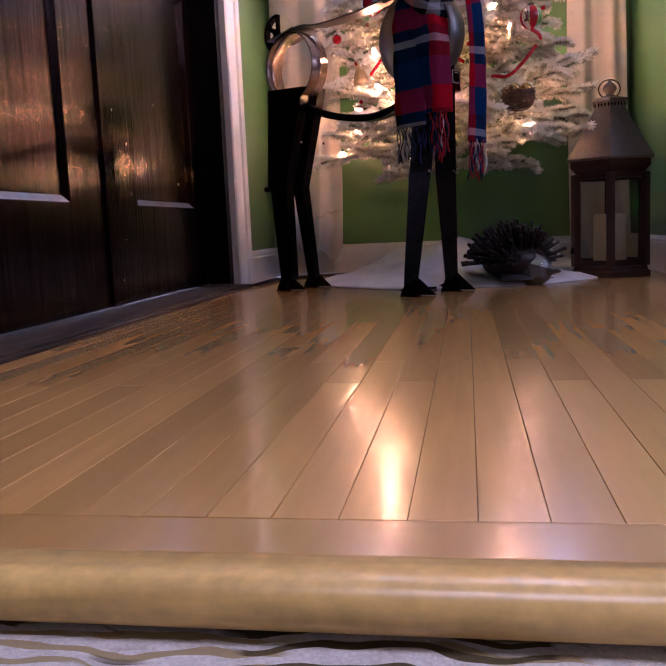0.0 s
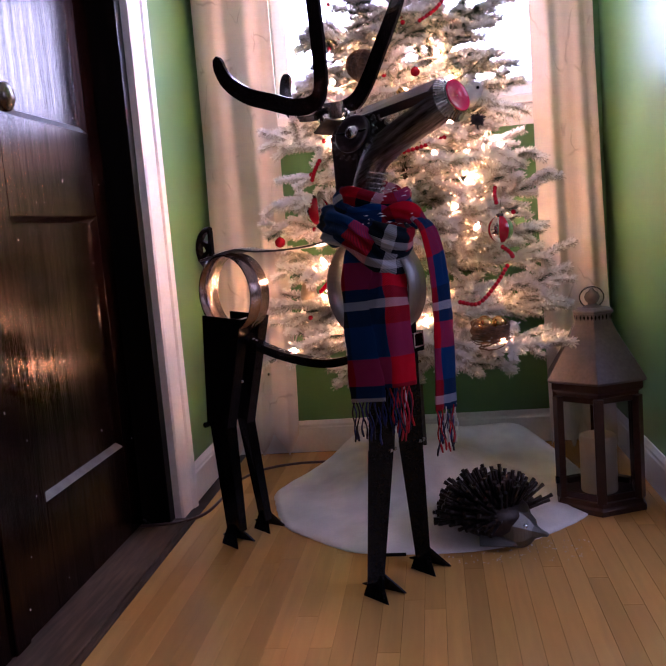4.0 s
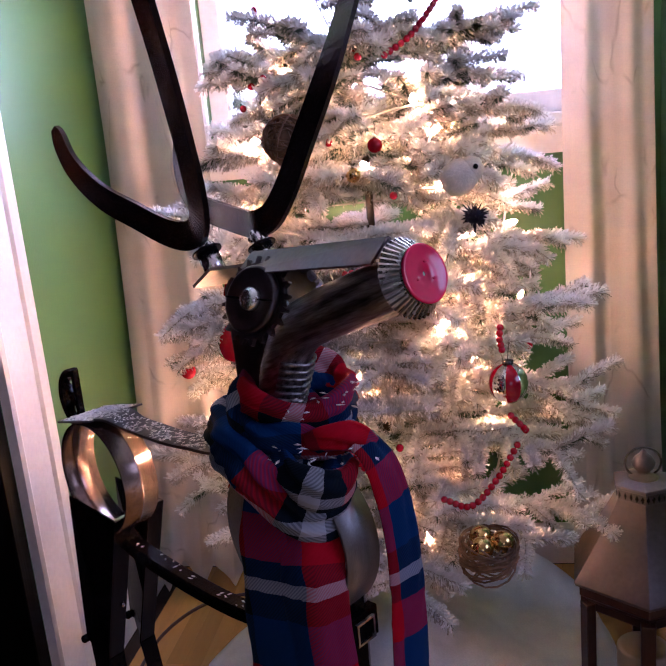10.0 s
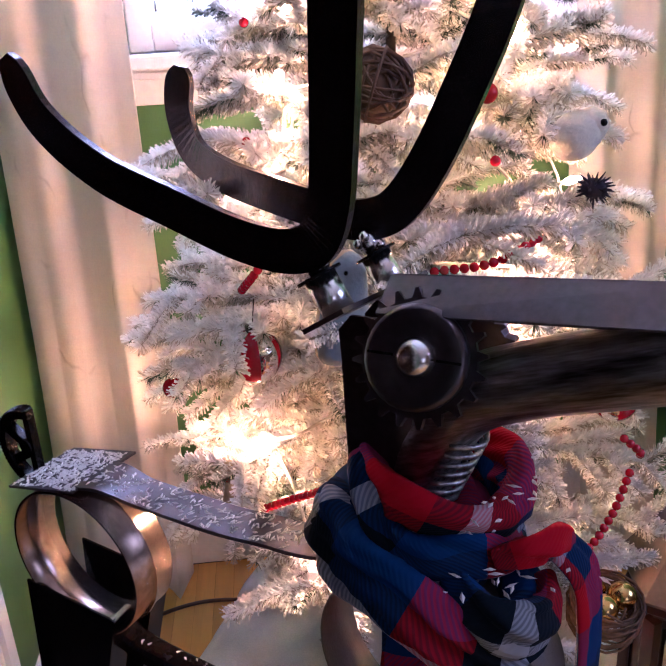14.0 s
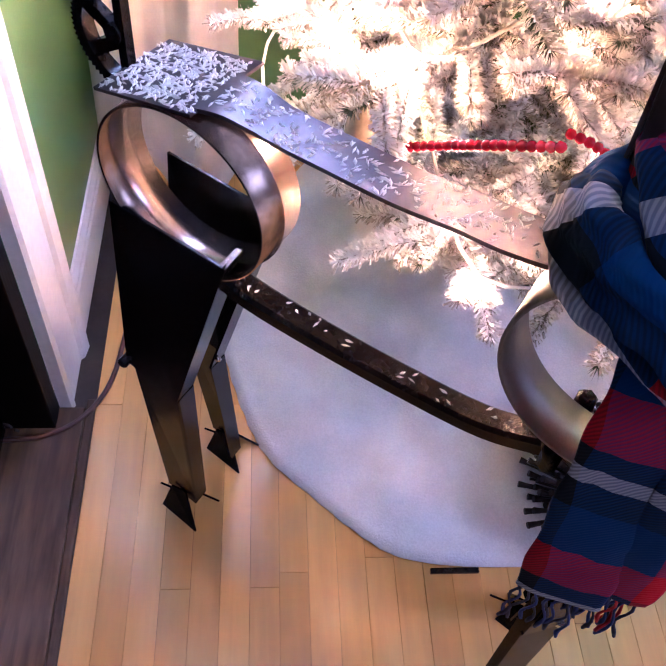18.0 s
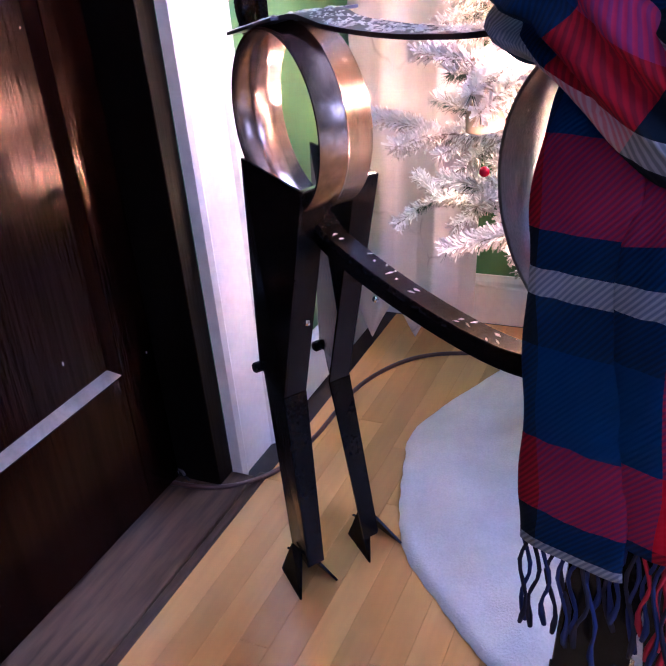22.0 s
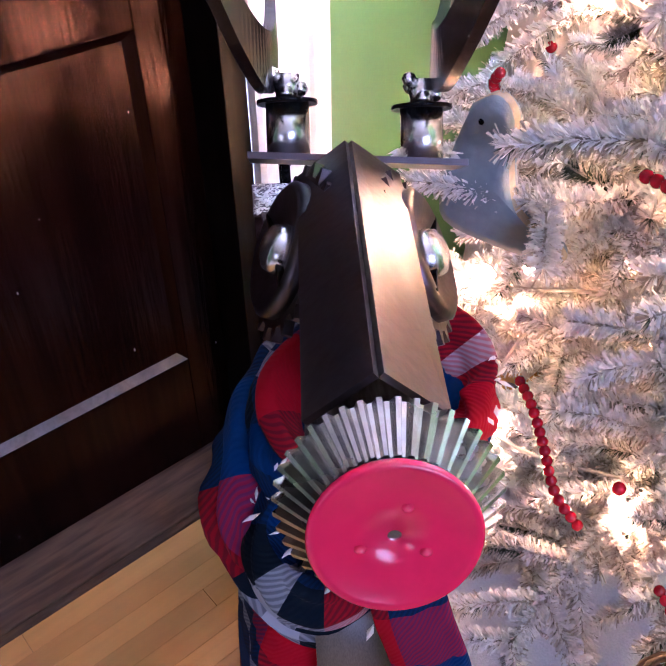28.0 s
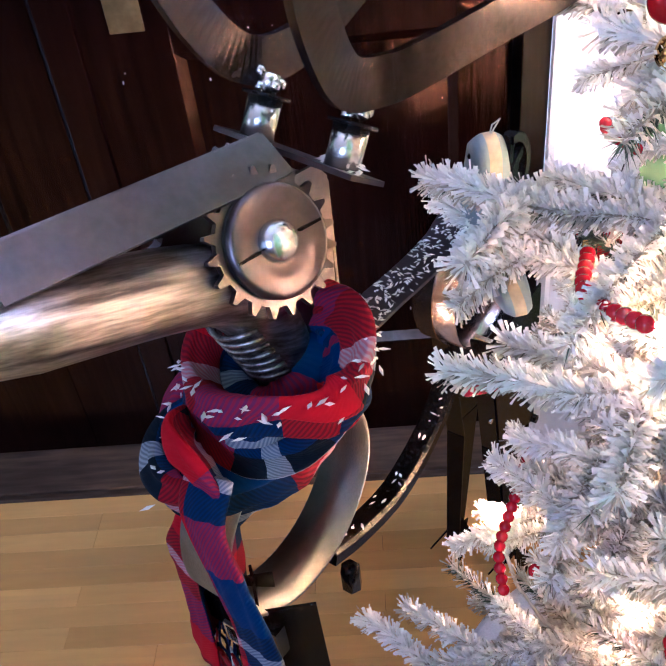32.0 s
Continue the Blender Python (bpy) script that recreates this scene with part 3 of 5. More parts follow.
def door_leaf(name, y0, y1, panel, hinge_high, strip):
    """One leaf of the double door: stiles, rails, recessed panels with sloping moulding, an astragal strip at the meeting edge."""
    g = group_of(name, "dark stained panelled door leaf, closed, glossy and worn", "door", "leaves of the double door", (-0.66, (y0 + y1) / 2, 0.024), "structure")
    X0, X1 = -0.700, -0.655
    z0, z1 = 0.017, 2.02
    pa, pb = panel
    for nm, lo, hi in (("stile", (X0, y0, z0), (X1, pa, z1)), ("stile", (X0, pb, z0), (X1, y1, z1)), ("rail", (X0, pa, z0), (X1, pb, 0.243)), ("rail", (X0, pa, 0.812), (X1, pb, 1.008)), ("rail", (X0, pa, 1.85), (X1, pb, z1))):
        under(g, boxed(nm, lo, hi, door_wood, None, "", 0.0015))
    for za, zb in ((0.243, 0.812), (1.008, 1.85)):
        b = Build()
        d, s = 0.014, 0.016
        out = [(pa, za), (pb, za), (pb, zb), (pa, zb)]
        inn = [(pa + s, za + s), (pb - s, za + s), (pb - s, zb - s), (pa + s, zb - s)]
        b.add([(X1 - 0.001, y, z) for y, z in out] + [(X1 - d, y, z) for y, z in inn], [(i, (i + 1) % 4, (i + 1) % 4 + 4, i + 4) for i in range(4)])
        # the lower bevel is a paler grey than the other three
        b.m[0] = 1
        under(g, put("moulding", b, [door_wood, pale_ledge]))
        b = Build()
        b.box((X0 + 0.012, pa, za), (X1 - d + 0.0015, pb, zb))
        under(g, put("panel", b, door_wood))
    if strip:
        under(g, boxed("astragal", (X1, y0 + 0.002, z0), (X1 + 0.007, y0 + 0.055, z1), door_wood, None, "", 0.002))
    return g


leaf_r = door_leaf("door_1", 1.586, 2.262, (1.775, 2.187), True, True)
door_leaf("door_2", 0.842, 1.5815, (0.985, 1.435), False, False)
# knob, plate
b = Build()
b.box((-0.655, 1.690, 0.850), (-0.651, 1.742, 1.075))
under(leaf_r, put("escutcheon", b, brass, None, "tarnished brass plate", 0.0015))
b = Build()
turn = pose(-0.651, 1.716, 1.020, 0, 90, 0)
b.lathe([(0.022, 0), (0.022, 0.004), (0.010, 0.006), (0.009, 0.028), (0.020, 0.032), (0.027, 0.042), (0.026, 0.052), (0.016, 0.059), (0.0001, 0.061)], turn, 0, 24)
under(leaf_r, put("knob", b, knob_metal, None, "dark round metal door knob"))

# window: sill, apron, casings, sashes, panes
win = group_of("window_1", "white framed sash window with bright daylight behind", "window", "", (0.1, BY, WB), "structure")
b = Build()
b.box((WL - 0.10, BY - 0.045, WB - 0.026), (WR + 0.10, BY + 0.06, WB))
under(win, put("window_sill", b, trim_white, None, "", 0.004))
b = Build()
b.box((WL - 0.08, BY - 0.016, WB - 0.088), (WR + 0.08, BY, WB - 0.026))
b.box((WL - 0.08, BY - 0.021, WB - 0.044), (WR + 0.08, BY - 0.016, WB - 0.030))
under(win, put("apron", b, trim_white, None, "", 0.002))
for x0, x1 in ((WL - 0.09, WL + 0.004), (WR - 0.004, WR + 0.09)):
    b = Build()
    b.box((x0, BY - 0.018, WB), (x1, BY, WT + 0.09))
    under(win, put("casing", b, trim_white, None, "", 0.002))
b = Build()
b.box((WL + 0.004, BY - 0.018, WT - 0.004), (WR - 0.004, BY, WT + 0.09))
under(win, put("casing", b, trim_white, None, "", 0.002))
MZ = 1.62
for (z0, z1, y0) in ((WB, MZ + 0.02, BY + 0.035), (MZ - 0.02, WT, BY + 0.065)):
    for nm, lo, hi in (("sash_stile", (WL, y0, z0), (WL + 0.045, y0 + 0.03, z1)), ("sash_stile", (WR - 0.045, y0, z0), (WR, y0 + 0.03, z1)), ("sash_rail", (WL + 0.045, y0, z0), (WR - 0.045, y0 + 0.03, z0 + 0.05)), ("sash_rail", (WL + 0.045, y0, z1 - 0.04), (WR - 0.045, y0 + 0.03, z1))):
        under(win, boxed(nm, lo, hi, trim_white, None, "", 0.003))
    pn = under(win, boxed("pane", (WL + 0.045, y0 + 0.012, z0 + 0.05), (WR - 0.045, y0 + 0.016, z1 - 0.04), glass))
    pn.visible_shadow = False
tagged(boxed("outdoor_backdrop", (-2.2, 3.9, 0.2), (2.4, 3.92, 3.4), outdoors), "plain bright overcast daylight outside the window", "backdrop", kind="structure")
for x in (-0.272, 0.392):
    b = Build()
    b.tube([(x, BY - 0.02, 2.1), (x + 0.002, BY - 0.022, 1.6), (x + 0.004, BY - 0.02, 1.19)], 0.0011, 0, 6)
    b.lathe([(0.0015, 0.0), (0.004, -0.012), (0.003, -0.022)], Matrix.Translation((x + 0.004, BY - 0.02, 1.19)), 0, 8)
    o = put("blind_cord", b, wire_white)
    tagged(o, "thin hanging blind cord in front of the window", "cord")

# ---- curtains ----


def curtain(name, x0, x1, folds, seed, foot):
    rnd = random.Random(seed)
    nx, nz = 120, 60
    ph = [rnd.uniform(0, 6.28) for _ in range(6)]
    b = Build()
    vs = []
    for j in range(nz + 1):
        v = j / nz
        for i in range(nx + 1):
            u = i / nx
            point = abs(((u * 3.0 + ph[4]) % 1.0) - 0.5) * 2
            low = foot + 0.075 * point
            z = low + (2.28 - low) * v
            flare = 1 + 0.06 * (1 - v) * math.sin(3 * v + ph[5])
            x = (x0 + x1) / 2 + (x1 - x0) * (u - 0.5) * flare
            q = u * folds * 2 * math.pi + ph[0] + 0.5 * math.sin(2.2 * v + ph[1])
            y = 2.868 + 0.009 * math.sin(q + 0.6 * math.sin(q)) + 0.006 * math.sin(u * folds * 4.7 + ph[2] + v * 2) + 0.005 * math.sin(v * 9 + u * 4 + ph[3])
            y -= 0.11 * (1 - v) ** 4
            y += 0.004 * noise.noise(Vector((x * 22, v * 9, seed)))
            vs.append((x, y, max(0.006, z)))
    fs = [(j * (nx + 1) + i, j * (nx + 1) + i + 1, (j + 1) * (nx + 1) + i + 1, (j + 1) * (nx + 1) + i) for j in range(nz) for i in range(nx)]
    b.add(vs, fs, 0, True)
    o = put(name, b, curtain_cloth)
    md = o.modifiers.new("cloth", "SOLIDIFY")
    md.thickness = 0.0015
    return tagged(o, "cream curtain with fine dark crackle lines and pointed lower hem", "curtain", "curtains at the window")


curtain("curtain", -0.556, -0.318, 2.4, 3, 0.040)
curtain("curtain", 0.468, 0.652, 2.1, 8, 0.03)

# ---- reindeer sculpture of welded scrap metal, one mesh ----
OH, F, L = Vector((-0.026, 2.001, 0.941)), Vector((0.775, -0.632, 0)), Vector((0.632, 0.775, 0))
F.normalize(), L.normalize()
D, S = Vector((0.82, -0.57, 0)).normalized(), Vector((0.57, 0.82, 0)).normalized()


def hp(f, l, u):
    return OH + F * f + L * l + UP * u


BLK, BARE, PIPE, ZN, BEV, HOOP, COP, RED, ANT = range(9)
deer = Build()


def ring(b, c, ax, r, w, t, mi, k=64, bead=0.0030):
    """A flat hoop: centre, axis, radius, band width, thickness, with a fine bead along its middle."""
    ax = ax.normalized()
    x = D
    y = UP
    pr = [(-w / 2, 0), (-w * 0.045, 0), (-w * 0.02, bead), (w * 0.02, bead), (w * 0.045, 0), (w / 2, 0), (w / 2, -t), (-w / 2, -t)]
    n = len(pr)
    vs = [c + ax * a + (x * math.cos(q) + y * math.sin(q)) * (r + h) for q in [2 * math.pi * i / k for i in range(k)] for a, h in pr]
    fs = [(i * n + j, i * n + (j + 1) % n, ((i + 1) % k) * n + (j + 1) % n, ((i + 1) % k) * n + j) for i in range(k) for j in range(n)]
    b.add(vs, fs, mi, True)


# hind hoop, its top plate and the half gear for a tail
HC = Vector((-0.348, 2.142, 0.606)) + S * 0.036
ring(deer, HC - S * 0.008, S, 0.092, 0.058, 0.003, COP)
PLATE_Z = lambda a: 0.079 + (a + 0.080) * 0.19
pl = [HC + D * a + S * c + UP * PLATE_Z(a) for a, c in ((-0.080, -0.038), (0.022, -0.038), (0.028, 0.054), (-0.074, 0.054))]
deer.plate([p + UP * 0.003 for p in pl], 0.003, BARE)


def gear_half(b, c, r, w, mi):
    """Half of a spoked gear standing on its flat side, teeth round the rim, two windows."""
    n = 34
    for side in (0,):
        out, inn = [], []
        for i in range(n * 2 + 1):
            a = math.pi / 2 + math.pi * i / (2 * n)
            rr = r if i % 2 else r * 0.945
            out.append((rr * math.cos(a), rr * math.sin(a)))
            inn.append((r * 0.76 * math.cos(a), r * 0.76 * math.sin(a)))
        k = len(out)
        vs = [c + D * x + UP * z + S * s for s in (-w / 2, w / 2) for x, z in out + inn]
        fs = []
        for i in range(k - 1):
            fs += [(i, i + 1, k + i + 1, k + i), (2 * k + i, 3 * k + i, 3 * k + i + 1, 2 * k + i + 1), (i, 2 * k + i, 2 * k + i + 1, i + 1), (k + i, k + i + 1, 3 * k + i + 1, 3 * k + i)]
        b.add(vs, fs, mi)
    for ang, ln, wd in ((90, r * 0.96, 0.009), (270, r * 0.96, 0.009), (150, r * 0.86, 0.012), (212, r * 0.86, 0.012)):
        a = radians(ang)
        d1 = D * math.cos(a) + UP * math.sin(a)
        b.sweep([c, c + d1 * ln], S, [(-w * 0.35, -wd / 2), (w * 0.35, -wd / 2), (w * 0.35, wd / 2), (-w * 0.35, wd / 2)], mi)
    b.lathe([(0.009, -w / 2), (0.009, w / 2)], axes(c - D * 0.008 + UP * 0.004, D, UP, S), mi, 16)


gear_half(deer, HC - D * 0.078 + UP * 0.107 + S * 0.004, 0.053, 0.014, BLK)

# chest hoop
CC = Vector((0.016, 1.936, 0.612)) + S * 0.010 - D * 0.003
ring(deer, CC, S, 0.108, 0.056, 0.004, HOOP, 72, 0.0)

# back strap and belly bar
strap = curve([HC + D * 0.012 + UP * 0.0985, HC + D * 0.045 + UP * 0.102, HC + D * 0.085 + UP * 0.096, HC + D * 0.14 + UP * 0.094, (-0.165, 2.056, 0.701), (-0.123, 2.028, 0.704), (-0.085, 1.998, 0.709), (-0.02, 1.955, 0.722)], 8)
SW = lambda i: 0.023 + 0.008 * max(0, 1 - i / 14)
deer.sweep(strap, S, lambda i: [(-SW(i), -0.002), (SW(i), -0.002), (SW(i), 0.002), (-SW(i), 0.002)], BARE)
belly = curve([(-0.312, 2.150, 0.512), (-0.285, 2.135, 0.490), (-0.21, 2.10, 0.462), (-0.125, 2.052, 0.448), (-0.06, 2.005, 0.456), (-0.012, 1.972, 0.478)], 8)
deer.sweep(belly, S, [(-0.015, -0.010), (0.015, -0.010), (0.015, 0.004), (0.011, 0.008), (-0.011, 0.008), (-0.015, 0.004)], BLK)
deer.lathe([(0.011, 0), (0.011, 0.03), (0.007, 0.036)], axes(Vector((-0.015, 1.950, 0.470)), S, -D, UP), BLK, 6)
deer.lathe([(0.011, 0), (0.011, 0.03), (0.007, 0.036)], axes(Vector((0.025, 2.0, 0.470)), S, -D, UP), BLK, 6)


def hind_leg(b, off, inner, lean=Vector((0, 0, 0))):
    """Folded sheet-metal leg: a wide thigh face, a front face at its edge, a narrow shin, a three-toed foot."""
    o = S * off
    P = lambda x, y, z: Vector((x, y, z)) + o
    tl, tr, kl, kr = P(-0.421, 2.191, 0.556), P(-0.308, 2.110, 0.548), P(-0.437, 2.196, 0.285), P(-0.372, 2.136, 0.285)
    kl2, al, ar = P(-0.427, 2.188, 0.285), P(-0.404, 2.163, 0.030) + lean, P(-0.364, 2.130, 0.030) + lean
    t = 0.003
    w = S * (0.030 * inner)
    b.plate([tl, kl, kr, tr], t, BLK)
    b.plate([tr, kr, kr + w, tr + w], t, BLK)
    b.plate([kl2, al, ar, kr + D * 0.001], t, BLK)
    b.plate([kr + D * 0.001, ar, ar + w * 0.8, kr + w + D * 0.001], t, BLK)
    b.plate([tr, tr + w * 0.9 + UP * 0.003, tr + w * 0.9 - D * 0.006 + UP * 0.003, tr - D * 0.008], 0.002, ZN)
    b.lathe([(0.007, -0.008), (0.007, 0.006), (0.005, 0.008)], axes(kl - D * 0.002, D, UP, -S), BLK, 12)
    b.lathe([(0.004, 0), (0.004, 0.003), (0.002, 0.005)], axes(tr - D * 0.012 - UP * 0.145 - S * 0.001, D, UP, -S), ZN, 8)
    foot(b, P(-0.382, 2.146, 0.0) + lean, D, S, 1.0)


def foot(b, c, d, s, k):
    """A splayed foot of two bent blades of angle steel with pointed toes."""
    for a in (-1, 1):
        heel, mid, toe = c - d * 0.018 * k + s * a * 0.004 + UP * 0.042, c + s * a * 0.003 + d * 0.006 + UP * 0.046, c + d * 0.040 * k + s * a * 0.028 * k + UP * 0.001
        low = c - d * 0.026 * k + s * a * 0.020 * k + UP * 0.001
        b.plate([heel, low, toe, mid], 0.003, BLK)
    back = c - d * 0.045 * k + UP * 0.012
    b.plate([c + UP * 0.03, back, c - d * 0.01 + s * 0.012 + UP * 0.002], 0.003, BLK)


hind_leg(deer, 0.0, 1)
hind_leg(deer, 0.088, -0.9, S * 0.022 - D * 0.004)


def front_leg(b, top, knee, ankle, w0, w1, w2):
    """An angle-steel leg with its ridge to the front, tapered from knee to foot, a bevelled joint at the knee."""
    for a, bb, wa, wb in ((top, knee, w0, w1), (knee + UP * 0.004 - D * 0.0015, ankle, w1, w2)):
        for sgn in (-1, 1):
            e = (S * sgn * 0.75 - D * 0.66).normalized()
            q = [a, bb, bb + e * wb, a + e * wa]
            b.plate(q if sgn > 0 else q[::-1], 0.003, BLK)
    b.box((-0.010, -0.010, -0.002), (0.010, 0.006, 0.004), ZN, axes(knee - D * 0.012, S, -D, UP))
    foot(b, Vector((ankle.x, ankle.y, 0)) - D * 0.012, D, S, 1.05)


front_leg(deer, Vector((0.062, 1.872, 0.540)), Vector((0.040, 1.864, 0.292)), Vector((0.002, 1.836, 0.030)), 0.056, 0.052, 0.034)
front_leg(deer, Vector((0.098, 1.916, 0.540)), Vector((0.096, 1.926, 0.292)), Vector((0.094, 1.960, 0.030)), 0.056, 0.050, 0.032)
# belt block under the chest hoop
deer.box((-0.046, -0.008, -0.022), (0.046, 0.006, 0.018), BLK, axes(Vector((0.078, 1.898, 0.502)), S, -D, UP))

# head plate leaning back, posts, washers, stems
PN = (UP * math.cos(radians(32)) - F * math.sin(radians(32))).normalized()
PE = (F * math.cos(radians(32)) + UP * math.sin(radians(32))).normalized()
LP = (L - UP * 0.065).normalized()
deer.box((-0.067, -0.022, -0.004), (0.067, 0.022, 0.0), BARE, axes(OH, LP, PN.cross(LP), PN))
for l in (-0.042, 0.042):
    m = axes(OH + LP * l - PN * 0.003, PE, L, PN)
    deer.lathe([(0.0135, 0), (0.0135, 0.034)], m, ZN, 28)
    deer.lathe([(0.019, 0.034), (0.019, 0.0365)], m, BLK, 24)
    deer.lathe([(0.007, 0.0365), (0.0075, 0.042), (0.0085, 0.044), (0.0085, 0.052)], m, ZN, 10)
    for k in range(5):
        deer.ball(m @ Vector((0.009 * math.cos(k * 1.3), 0.009 * math.sin(k * 1.3), 0.040 + 0.003 * k)), 0.0048, ZN, 8)


def antler(b, beam, tine, wide, thick):
    """A forked antler of flat bar bent on edge: a long beam and a short tine that meet in one round elbow."""
    line = curve(tine[::-1] + beam, 7)
    n = len(line)

    def width(i):
        k = wide * (0.40, 0.76, 0.93, 1.0)[min(3, i, n - 1 - i)]
        return [(-thick / 2, -k / 2), (thick / 2, -k / 2), (thick / 2, k / 2), (-thick / 2, k / 2)]

    b.sweep(line, lambda i: L, width, ANT)


antler(deer, [hp(-0.042, -0.052, 0.050), hp(-0.008, -0.056, 0.061), hp(0.014, -0.067, 0.092), hp(0.032, -0.084, 0.145), hp(0.060, -0.116, 0.23), hp(0.088, -0.150, 0.31), hp(0.098, -0.163, 0.345)], [hp(-0.090, -0.052, 0.055), hp(-0.15, -0.056, 0.074), hp(-0.23, -0.062, 0.102), hp(-0.29, -0.068, 0.145), hp(-0.318, -0.071, 0.198)], 0.036, 0.007)
antler(deer, [hp(-0.038, 0.052, 0.050), hp(-0.004, 0.052, 0.061), hp(0.022, 0.059, 0.094), hp(0.047, 0.073, 0.150), hp(0.070, 0.103, 0.23), hp(0.066, 0.145, 0.30), hp(0.060, 0.157, 0.322)], [hp(-0.070, 0.060, 0.050), hp(-0.15, 0.076, 0.058), hp(-0.23, 0.096, 0.068), hp(-0.285, 0.112, 0.088), hp(-0.306, 0.120, 0.13), hp(-0.300, 0.124, 0.173)], 0.036, 0.007)

# muzzle: angle steel over a bent pipe
RID = [(0.028, 0.024), (0.255, 0.049)]
for sgn in (-1, 1):
    q = [hp(RID[0][0], -0.006, RID[0][1]), hp(RID[1][0], -0.006, RID[1][1]), hp(0.255, -0.006 + sgn * 0.026, 0.026), hp(0.030, -0.006 + sgn * 0.029, 0.002)]
    deer.plate(q[::-1] if sgn > 0 else q, 0.003, BARE)
pipe = curve([hp(0.287, -0.004, 0.011), hp(0.21, -0.004, -0.016), hp(0.14, -0.004, -0.042), hp(0.098, -0.004, -0.064), hp(0.071, -0.004, -0.098), hp(0.052, -0.004, -0.14), hp(0.040, -0.004, -0.22)], 8)
deer.tube(pipe, lambda i: 0.0245 + 0.0055 * min(1, i / 5) - 0.003 * max(0, (i - 22) / 26), PIPE, 28)
for i in range(7):
    c = hp(0.082 - 0.0042 * i, -0.004, -0.100 - 0.0095 * i)
    arc = [c + F * 0.0250 * math.cos(a) + L * 0.0262 * math.sin(a) - UP * 0.006 * (1 - abs(math.sin(a))) for a in [radians(q) for q in range(-75, 76, 15)]]
    deer.tube(arc, 0.0024, PIPE, 8)
# neck plates behind the eyes
for l in (-0.024, 0.016):
    deer.plate([hp(-0.012, l, -0.020), hp(0.0, l, -0.006), hp(0.05, l, -0.003), hp(0.058, l, -0.07), hp(0.042, l, -0.16), hp(-0.005, l, -0.15)], 0.003, BARE)
deer.plate([hp(-0.010, -0.024, -0.024), hp(-0.008, -0.024, -0.15), hp(-0.008, 0.016, -0.15), hp(-0.010, 0.016, -0.024)], 0.003, BARE)

# eyes: sprocket, split dished cup, domed bolt
for sgn in (-1, 1):
    c = hp(0.069, -0.004 + sgn * 0.036, -0.027 - 0.003 * sgn)
    tilt = (L * sgn + F * 0.12 + UP * 0.46).normalized()
    up = (UP - tilt * UP.dot(tilt)).normalized()
    m = axes(c, up.cross(tilt), up, tilt)
    n = 20
    pts = []
    for i in range(n):
        for fr, rr in ((0.0, 0.0455), (0.22, 0.0455), (0.42, 0.0535), (0.58, 0.0535), (0.78, 0.0455)):
            a = 2 * math.pi * (i + fr) / n
            pts.append((rr * math.cos(a), rr * math.sin(a)))
    k = len(pts)
    deer.add([m @ Vector((x, y, z)) for z in (-0.003, 0.003) for x, y in pts], [list(range(k))[::-1], list(range(k, 2 * k))] + [(i, (i + 1) % k, (i + 1) % k + k, i + k) for i in range(k)], BARE)
    deer.lathe([(0.0405, 0.003), (0.0405, 0.010), (0.036, 0.013), (0.020, 0.0075), (0.016, 0.0075)], m, BARE, 32)
    deer.lathe([(0.0155, 0.006), (0.0155, 0.010), (0.013, 0.0155), (0.007, 0.0188), (0.0001, 0.0198)], m, ZN, 20)
    for a in (-1, 1):
        deer.box((-0.0370 if a < 0 else 0.018, -0.0010, 0.0085), (-0.018 if a < 0 else 0.0370, 0.0010, 0.0131), BLK, m)

# nose: bevel gear, collar and dished red disc
NA = (F * 0.955 + UP * 0.296).normalized()
NC = hp(0.2986, -0.003, 0.016)
m = axes(NC, L, NA.cross(L), NA)
n = 40
vs, fs = [], []
for i in range(n):
    for fr, dr in ((0.0, 0), (0.28, 0), (0.42, 1), (0.72, 1)):
        a = 2 * math.pi * (i + fr) / n
        ro, ri = (0.0425, 0.0285) if dr else (0.0390, 0.0265)
        vs += [m @ Vector((ro * math.cos(a), ro * math.sin(a), -0.0245 + (0.003 if dr else 0))), m @ Vector((ri * math.cos(a), ri * math.sin(a), -0.0085 + (0.002 if dr else 0)))]
k = n * 4
fs = [(2 * i, 2 * ((i + 1) % k), 2 * ((i + 1) % k) + 1, 2 * i + 1) for i in range(k)] + [[2 * i for i in range(k)][::-1]]
deer.add(vs, fs, BEV)
deer.lathe([(0.0265, -0.0085), (0.022, -0.0075), (0.0225, -0.002)], m, ZN, 32)
deer.lathe([(0.0285, -0.0030), (0.0300, -0.0020), (0.0304, 0.0005), (0.0292, 0.0018), (0.0270, 0.0008), (0.014, -0.0006), (0.0026, -0.0008), (0.0024, -0.0030)], m, RED, 48)
for a in (70, 200, 330):
    deer.ball(m @ Vector((0.0125 * math.cos(radians(a)), 0.0125 * math.sin(radians(a)), -0.0008)), 0.0024, RED, 10, 0.6)

deer_ob = put("reindeer_statue", deer, [black_steel, bare_steel, pipe_steel, zinc, bevel_steel, hoop_steel, copper_steel, nose_red, antler_steel])
tagged(deer_ob, "welded scrap metal reindeer statue with flat antlers and red nose", "statue")

# belt buckle on the chest
b = Build()
fr = axes(Vector((0.094, 1.898, 0.507)) + D * 0.006, S, UP, D)
for lo, hi in (((-0.016, -0.015, 0), (0.016, -0.012, 0.004)), ((-0.016, 0.012, 0), (0.016, 0.015, 0.004)), ((-0.016, -0.012, 0), (-0.013, 0.012, 0.004)), ((0.013, -0.012, 0), (0.016, 0.012, 0.004))):
    b.box(lo, hi, 0, fr)
tagged(put("belt_buckle", b, zinc), "square chrome belt buckle on the sculpture's chest", "buckle")

